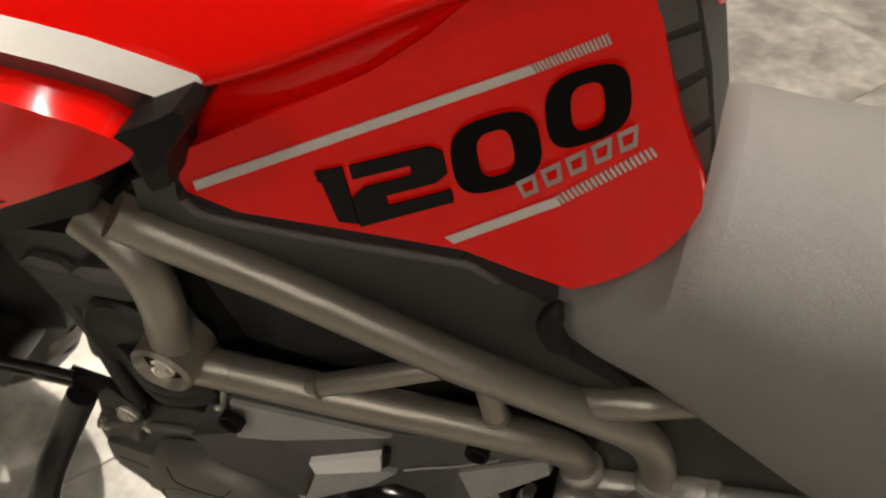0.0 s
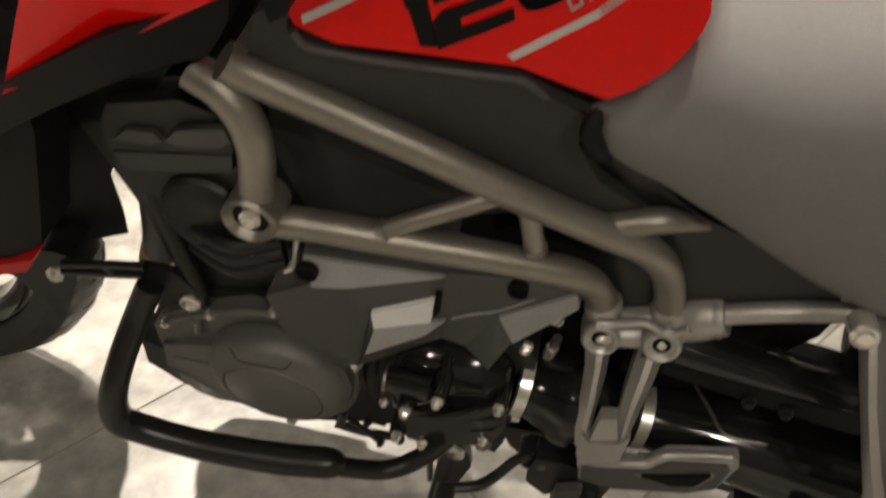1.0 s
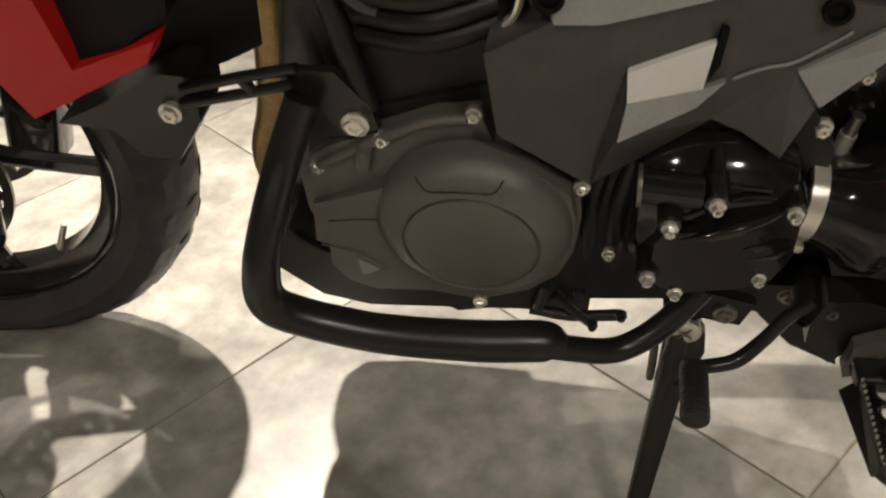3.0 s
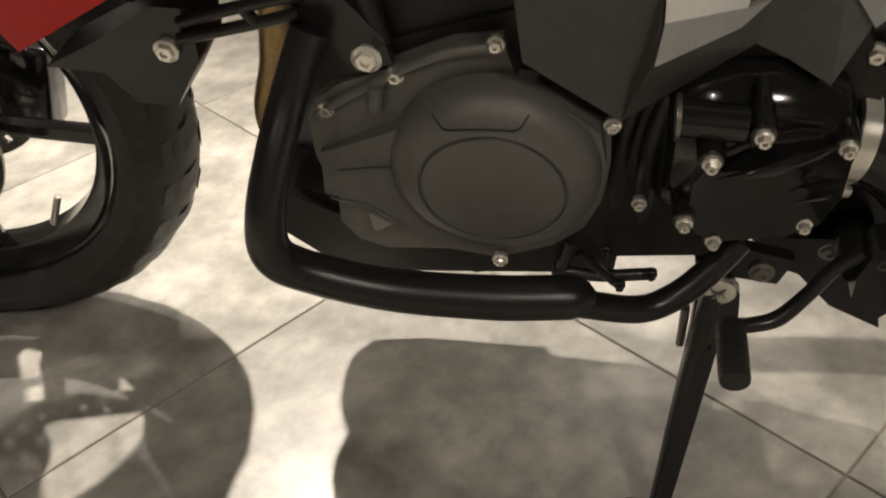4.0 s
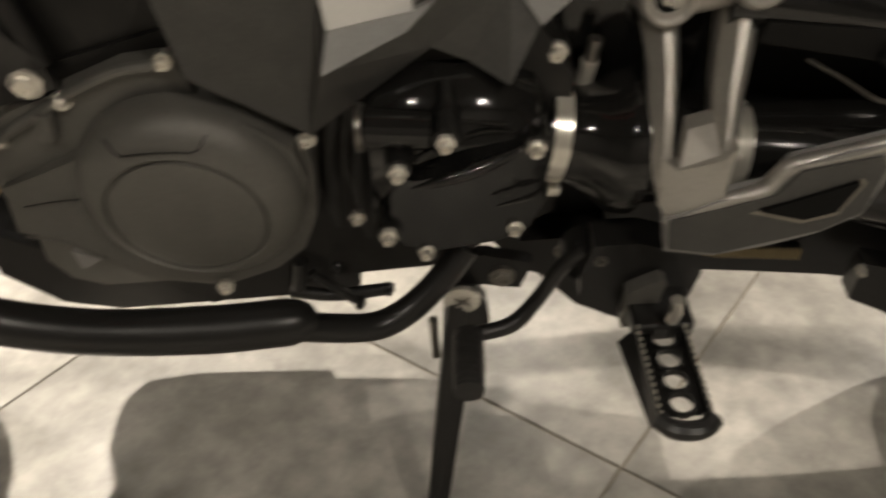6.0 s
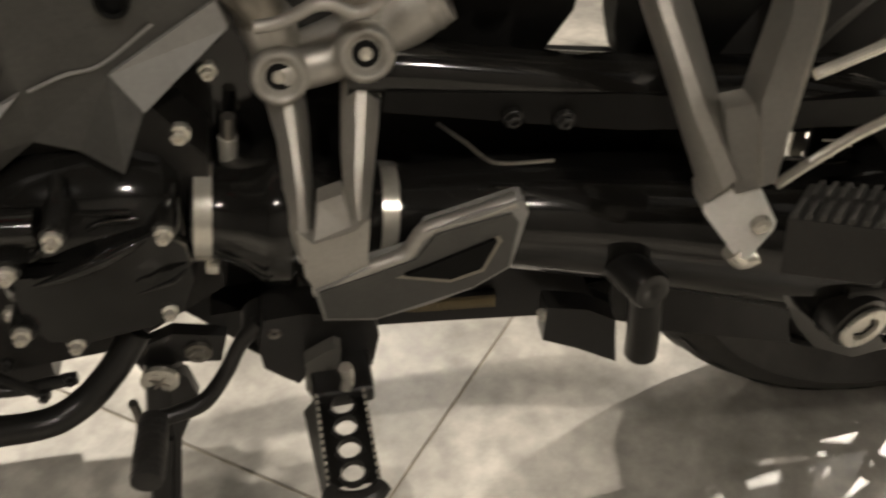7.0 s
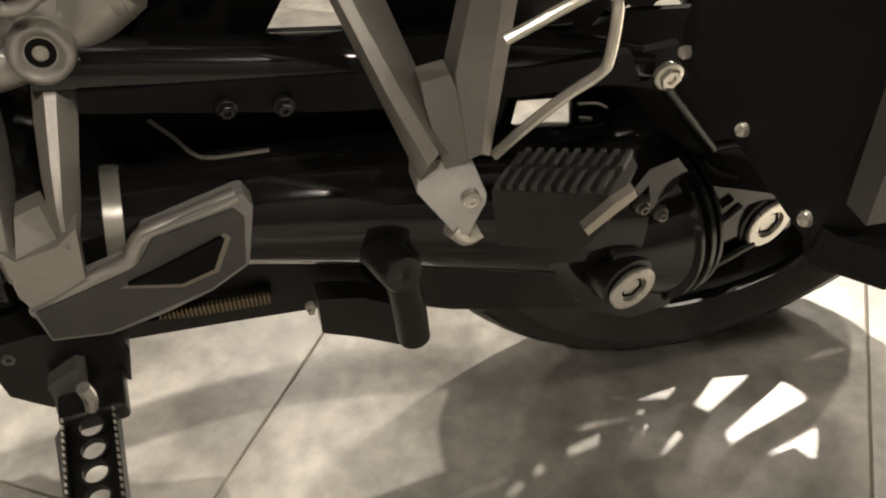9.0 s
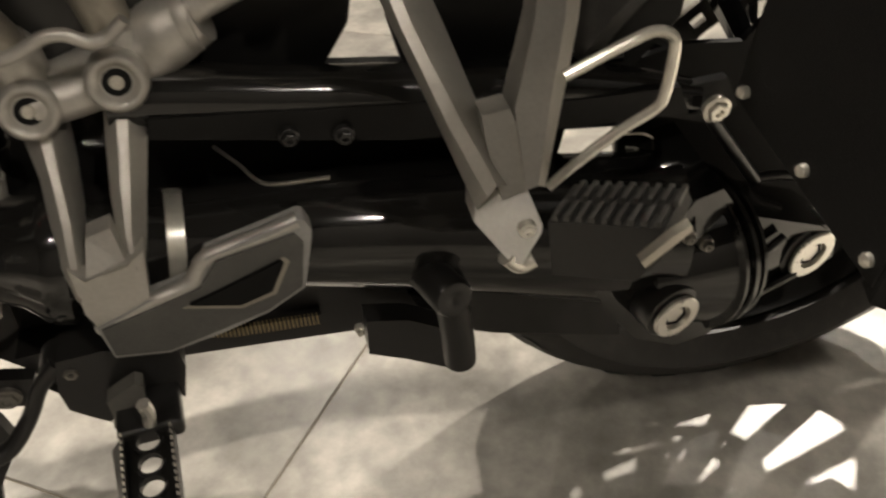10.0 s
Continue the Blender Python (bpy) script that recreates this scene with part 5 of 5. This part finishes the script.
plate("undertray", [(0.326, -0.050, 0.603), (0.473, -0.050, 0.559), (0.467, -0.050, 0.528), (0.446, -0.050, 0.496), (0.355, -0.050, 0.503), (0.300, -0.050, 0.503)], 0.08, PANNIER, bike, "black plastic undertray", 0.004)
plate("undertray", [(0.497, -0.050, 0.571), (0.720, -0.050, 0.543), (0.719, -0.050, 0.491), (0.686, -0.050, 0.453), (0.505, -0.050, 0.481), (0.498, -0.050, 0.511)], 0.03, PANNIER, bike, "black plastic undertray", 0.004)
rail("brake_reservoir", [(0.646, -0.060, 0.371), (0.695, -0.060, 0.359)], 0.011, CHROME_DARK, bike, "small grey cylindrical reservoir")
rail("cable_loop", [(0.677, -0.070, 0.403), (0.695, -0.070, 0.399), (0.708, -0.070, 0.387), (0.700, -0.070, 0.383), (0.680, -0.070, 0.389)], 0.0014, STEEL, bike, segs=8)
plate("fin_strip", [(0.313, -0.085, 0.280), (0.344, -0.085, 0.283), (0.413, -0.085, 0.281), (0.412, -0.085, 0.268), (0.328, -0.085, 0.272)], 0.02, BLACK, arm, "", 0.001)
S0, S1 = V((0.324, -0.087, 0.286)), V((0.413, -0.087, 0.279))
for k in range(26):
    a = S0.lerp(S1, k / 26)
    bm = bmesh.new()
    box(bm, a, (0.0016, 0.004, 0.011 if k > 5 else 0.004 + 0.0013 * k))
    part("fin", bm, AMBER, arm, "brass-coloured fin" if k == 0 else "", smooth=False)
plate("lower_bar", [(0.289, -0.075, 0.266), (0.354, -0.075, 0.324), (0.522, -0.075, 0.305), (0.570, -0.075, 0.201), (0.512, -0.075, 0.225), (0.448, -0.075, 0.239), (0.370, -0.075, 0.247), (0.291, -0.075, 0.254)], 0.02, BLACK, arm, "", 0.002)
plate("lower_web", [(0.487, -0.095, 0.295), (0.544, -0.100, 0.309), (0.653, -0.130, 0.285), (0.671, -0.130, 0.223), (0.562, -0.100, 0.226), (0.508, -0.095, 0.248)], 0.03, GLOSS, arm, "", 0.006, 3)
drive = new("final_drive")
drive.parent = bike
plate("drive_housing", [(0.623, -0.160, 0.327), (0.662, -0.165, 0.337), (0.681, -0.160, 0.380), (0.702, -0.150, 0.394), (0.731, -0.140, 0.390), (0.766, -0.140, 0.340), (0.765, -0.150, 0.270), (0.736, -0.165, 0.245), (0.698, -0.175, 0.253), (0.663, -0.170, 0.267), (0.643, -0.165, 0.291)], 0.09, GLOSS, drive, "black cast final drive housing", 0.012, 3)
RING = V((0.717, -0.118, 0.307))
bm = bmesh.new()
lathe(bm, RING, (0.96, 0.25, -0.1), [(-0.06, 0.045), (-0.02, 0.058), (0.004, 0.066), (0.006, 0.072), (0.009, 0.072), (0.011, 0.067), (0.014, 0.067), (0.016, 0.073), (0.02, 0.073), (0.022, 0.067), (0.025, 0.067), (0.027, 0.071), (0.03, 0.071), (0.034, 0.06), (0.055, 0.045)], 64)
part("drive_boot", bm, GLOSS, drive, "black ribbed drive boot")
plate("hub_carrier", [(0.765, -0.140, 0.281), (0.773, -0.135, 0.346), (0.800, -0.135, 0.335), (0.839, -0.135, 0.319), (0.865, -0.130, 0.296), (0.869, -0.130, 0.268), (0.831, -0.135, 0.256), (0.778, -0.145, 0.245)], 0.05, GLOSS, drive, "black cast hub carrier", 0.008, 3)
rail("carrier_rib", [(0.761, -0.150, 0.302), (0.801, -0.140, 0.321)], 0.004, GLOSS, drive)
rail("carrier_rib", [(0.772, -0.150, 0.261), (0.825, -0.140, 0.270)], 0.004, GLOSS, drive)
for p, r in (((0.6845, -0.184, 0.306), 0.0205), ((0.839, -0.135, 0.286), 0.024)):
    bm = bmesh.new()
    lathe(bm, p, (0.2, -1, 0.02), [(-0.03, r * 1.25), (-0.003, r * 1.2), (-0.002, r * 1.1), (-0.0022, 0.0)], 36)
    part("bolt_boss", bm, BLACK, drive)
    bm = bmesh.new()
    lathe(bm, p, (0.2, -1, 0.02), [(0.0, r), (0.003, r), (0.004, r * 0.94), (0.004, r * 0.58), (-0.0015, r * 0.54)], 40)
    wash = part("axle_washer", bm, WASHER, drive, "bright steel washer with hexagon socket")
    bm = bmesh.new()
    lathe(bm, p, (0.2, -1, 0.02), [(-0.0018, r * 0.52), (0.0012, r * 0.5), (0.0012, r * 0.43), (-0.001, r * 0.41), (-0.0011, 0.0)], 6)
    part("socket", bm, HOLE, wash)
bm = bmesh.new()
lathe(bm, (0.680, -0.150, 0.336), (0.3, -1, 0.2), [(-0.02, 0.022), (0.0, 0.022), (0.008, 0.017), (0.011, 0.008), (0.012, 0.0)], 32)
part("drive_cap", bm, GLOSS, drive)
for pt in [(0.692, -0.165, 0.373), (0.709, -0.165, 0.361)]:
    bolt(pt, 0.006, drive, CHROME_DARK)

# ---- passenger footrest ----
pas = new("passenger_footrest")
pas.parent = bike
faceted_arm("rest_arm", ([(0.462, -0.112, 0.635), (0.478, -0.154, 0.583), (0.496, -0.180, 0.532), (0.514, -0.206, 0.480)],
             [(0.467, -0.124, 0.639), (0.481, -0.166, 0.589), (0.501, -0.192, 0.535), (0.517, -0.216, 0.499)],
             [(0.474, -0.124, 0.638), (0.488, -0.166, 0.588), (0.508, -0.192, 0.538), (0.523, -0.216, 0.506)],
             [(0.490, -0.108, 0.630), (0.510, -0.148, 0.575), (0.526, -0.175, 0.526), (0.533, -0.206, 0.495)]), 0.018, pas, "cast silver passenger footrest arm")
faceted_arm("rest_arm", ([(0.577, -0.112, 0.622), (0.562, -0.154, 0.571), (0.542, -0.180, 0.529), (0.542, -0.208, 0.491)],
             [(0.575, -0.124, 0.627), (0.559, -0.166, 0.578), (0.541, -0.190, 0.538), (0.542, -0.214, 0.496)],
             [(0.594, -0.124, 0.625), (0.577, -0.166, 0.575), (0.562, -0.190, 0.536), (0.549, -0.214, 0.498)],
             [(0.613, -0.104, 0.615), (0.594, -0.146, 0.562), (0.577, -0.172, 0.521), (0.559, -0.200, 0.483)]), 0.018, pas, "cast silver passenger footrest arm")
plate("rest_web", [(0.522, -0.186, 0.534), (0.539, -0.186, 0.536), (0.545, -0.194, 0.518), (0.548, -0.202, 0.503), (0.542, -0.211, 0.493), (0.528, -0.211, 0.489), (0.524, -0.202, 0.510), (0.522, -0.194, 0.523)], 0.016, SILVER, pas, "", 0.003)
plate("rest_knuckle", [(0.545, -0.200, 0.491), (0.547, -0.230, 0.482), (0.546, -0.232, 0.477), (0.535, -0.232, 0.453), (0.528, -0.230, 0.455), (0.510, -0.214, 0.478), (0.514, -0.200, 0.478), (0.524, -0.203, 0.490)], 0.02, SILVER, pas, "", 0.003)
bm = bmesh.new()
lathe(bm, (0.459, -0.140, 0.649), (0, -1, 0.25), [(-0.02, 0.012), (0.0, 0.012), (0.002, 0.0105), (0.001, 0.0075), (0.003, 0.006), (0.003, 0.0)], 28)
part("arm_bolt", bm, STEEL, pas, "bright dished mounting bolt")
bolt((0.537, -0.232, 0.482), 0.0058, pas, STEEL, height=0.003)
rail("return_spring", [(0.527, -0.225, 0.456), (0.536, -0.225, 0.446), (0.545, -0.225, 0.449)], 0.006, STEEL, pas, segs=12)
WIDTH = Vector((0.026, 0.027, 0.0))
P0, P1 = V((0.546, -0.241, 0.494)), V((0.5945, -0.2835, 0.514))
bm = bmesh.new()
prism(bm, [tuple(P0), tuple(P1), (0.5975, -0.2865, 0.507), (0.595, -0.286, 0.494), (0.586, -0.279, 0.472), (0.549, -0.247, 0.455)], WIDTH)
pad = part("rest_rubber", bm, PANEL, pas, "black ribbed rubber footrest pad", bevel=0.003)
# ribs use a paler material than the pad: lit tops put into colour
for k in range(9):
    a = P0.lerp(P1, (k + 0.15) / 9) + WIDTH * 0.02
    step = (P1 - P0) * 0.062
    for lo, hi in ((0.0, 0.42), (0.52, 0.94)):
        bm = bmesh.new()
        b = a + WIDTH * lo + (P1 - P0) * (0.05 if lo else 0.0)
        prism(bm, [tuple(b), tuple(b + step), tuple(b + step * 0.85 + Vector((0, 0, 0.0045))), tuple(b + step * 0.15 + Vector((0, 0, 0.0045)))], WIDTH * (hi - lo))
        part("lit_rubber_rib", bm, PLASTIC, pad, bevel=0.0008, seg=1)
plate("rest_edge", [(0.577, -0.296, 0.506), (0.580, -0.296, 0.501), (0.612, -0.284, 0.509), (0.610, -0.284, 0.514), (0.596, -0.290, 0.514)], 0.006, FRAME, pad, "worn bare metal edge", 0.001)
rail("wire_hook", [(0.563, -0.195, 0.478), (0.583, -0.195, 0.495), (0.606, -0.195, 0.512), (0.627, -0.195, 0.524), (0.632, -0.195, 0.534), (0.636, -0.190, 0.560), (0.634, -0.188, 0.569), (0.625, -0.186, 0.572), (0.612, -0.186, 0.569), (0.571, -0.186, 0.552)], 0.0036, STEEL, pas, "bent bright steel wire hook", n=4, segs=10)

# ---- centre stand and pannier ----
cst = new("centre_stand")
cst.parent = bike
bm = bmesh.new()
lathe(bm, (0.505, -0.175, 0.371), (0.25, -1, 0.25), [(-0.05, 0.0155), (0.0, 0.0155), (0.004, 0.0135), (0.005, 0.009), (0.0035, 0.003), (0.002, 0.0)], 28)
part("stand_boss", bm, BLACK, cst)
rail("stand_tang", [(0.506, -0.168, 0.359), (0.510, -0.168, 0.320), (0.512, -0.168, 0.289)], [0.0125, 0.0128, 0.0128], BLACK, cst)
plate("stand_plate", [(0.447, -0.120, 0.300), (0.446, -0.120, 0.259), (0.477, -0.120, 0.242), (0.515, -0.120, 0.216), (0.508, -0.120, 0.273), (0.482, -0.120, 0.291)], 0.02, BLACK, cst, "", 0.003)
bolt((0.440, -0.130, 0.305), 0.004, cst, STEEL)
pannier = new("pannier")
pannier.parent = bike


def case(name, plan, z0, z1, material, label=""):
    """One storey of the pannier: its plan pushed up."""
    bm = bmesh.new()
    prism(bm, [(x, y, z0) for x, y in plan], (0.02 * (z1 - z0) / 0.25, 0, z1 - z0))
    return part(name, bm, material, pannier, label, bevel=0.006, seg=3)


case("case_body", [(0.64, -0.25), (0.629, -0.388), (0.645, -0.4), (1.1, -0.43), (1.1, -0.25)], 0.568, 0.86, PANNIER, "black plastic pannier body")
case("case_lip", [(0.66, -0.372), (0.632, -0.38), (0.628, -0.392), (0.648, -0.412), (1.1, -0.44), (1.1, -0.372)], 0.562, 0.58, PANNIER, "black pannier lower edge")
plate("case_panel", [(0.628, -0.409, 0.600), (0.622, -0.409, 0.670), (0.620, -0.409, 0.84), (1.05, -0.438, 0.84), (1.05, -0.438, 0.600)], 0.012, PLASTIC, pannier, "dark grey inset panel", 0.003)
for pt in ((0.638, -0.26, 0.577), (0.634, -0.323, 0.577), (0.63, -0.38, 0.576)):
    bm = bmesh.new()
    lathe(bm, pt, (-1, -0.15, 0.2), [(-0.003, 0.0036), (0.001, 0.0036), (0.0025, 0.0028), (0.0034, 0.0)], 20)
    part("rivet", bm, STEEL, pannier, "bright domed rivet")

# ---- floor tiles ----
ANG, PITCH, JOINT = radians(54.3), 0.6150, 0.0024
OA, OB = 0.3090, 0.0517
ua, ub = Vector((math.cos(ANG), math.sin(ANG), 0)), Vector((math.sin(ANG), -math.cos(ANG), 0))
bm = bmesh.new()
box(bm, (0, 0, -0.004), (PITCH - JOINT, PITCH - JOINT, 0.008))
edges = [e for e in bm.edges if all(v.co.z > -0.003 for v in e.verts)]
bmesh.ops.bevel(bm, geom=edges, offset=0.0012, segments=1, affect="EDGES")
tile_mesh = bpy.data.meshes.new("tile")
bm.to_mesh(tile_mesh)
bm.free()
tile_mesh.materials.append(TILE)
for i in range(-10, 11):
    for j in range(-10, 11):
        c = ua * (OB + (i + 0.5) * PITCH) + ub * (OA + (j + 0.5) * PITCH)
        if -4.25 < c.x < 5.05 and -4.25 < c.y < 5.05:
            t = new("tile", tile_mesh)
            t.parent = floor
            t.matrix_basis = Matrix.Translation(c) @ Matrix.Rotation(ANG, 4, "Z")
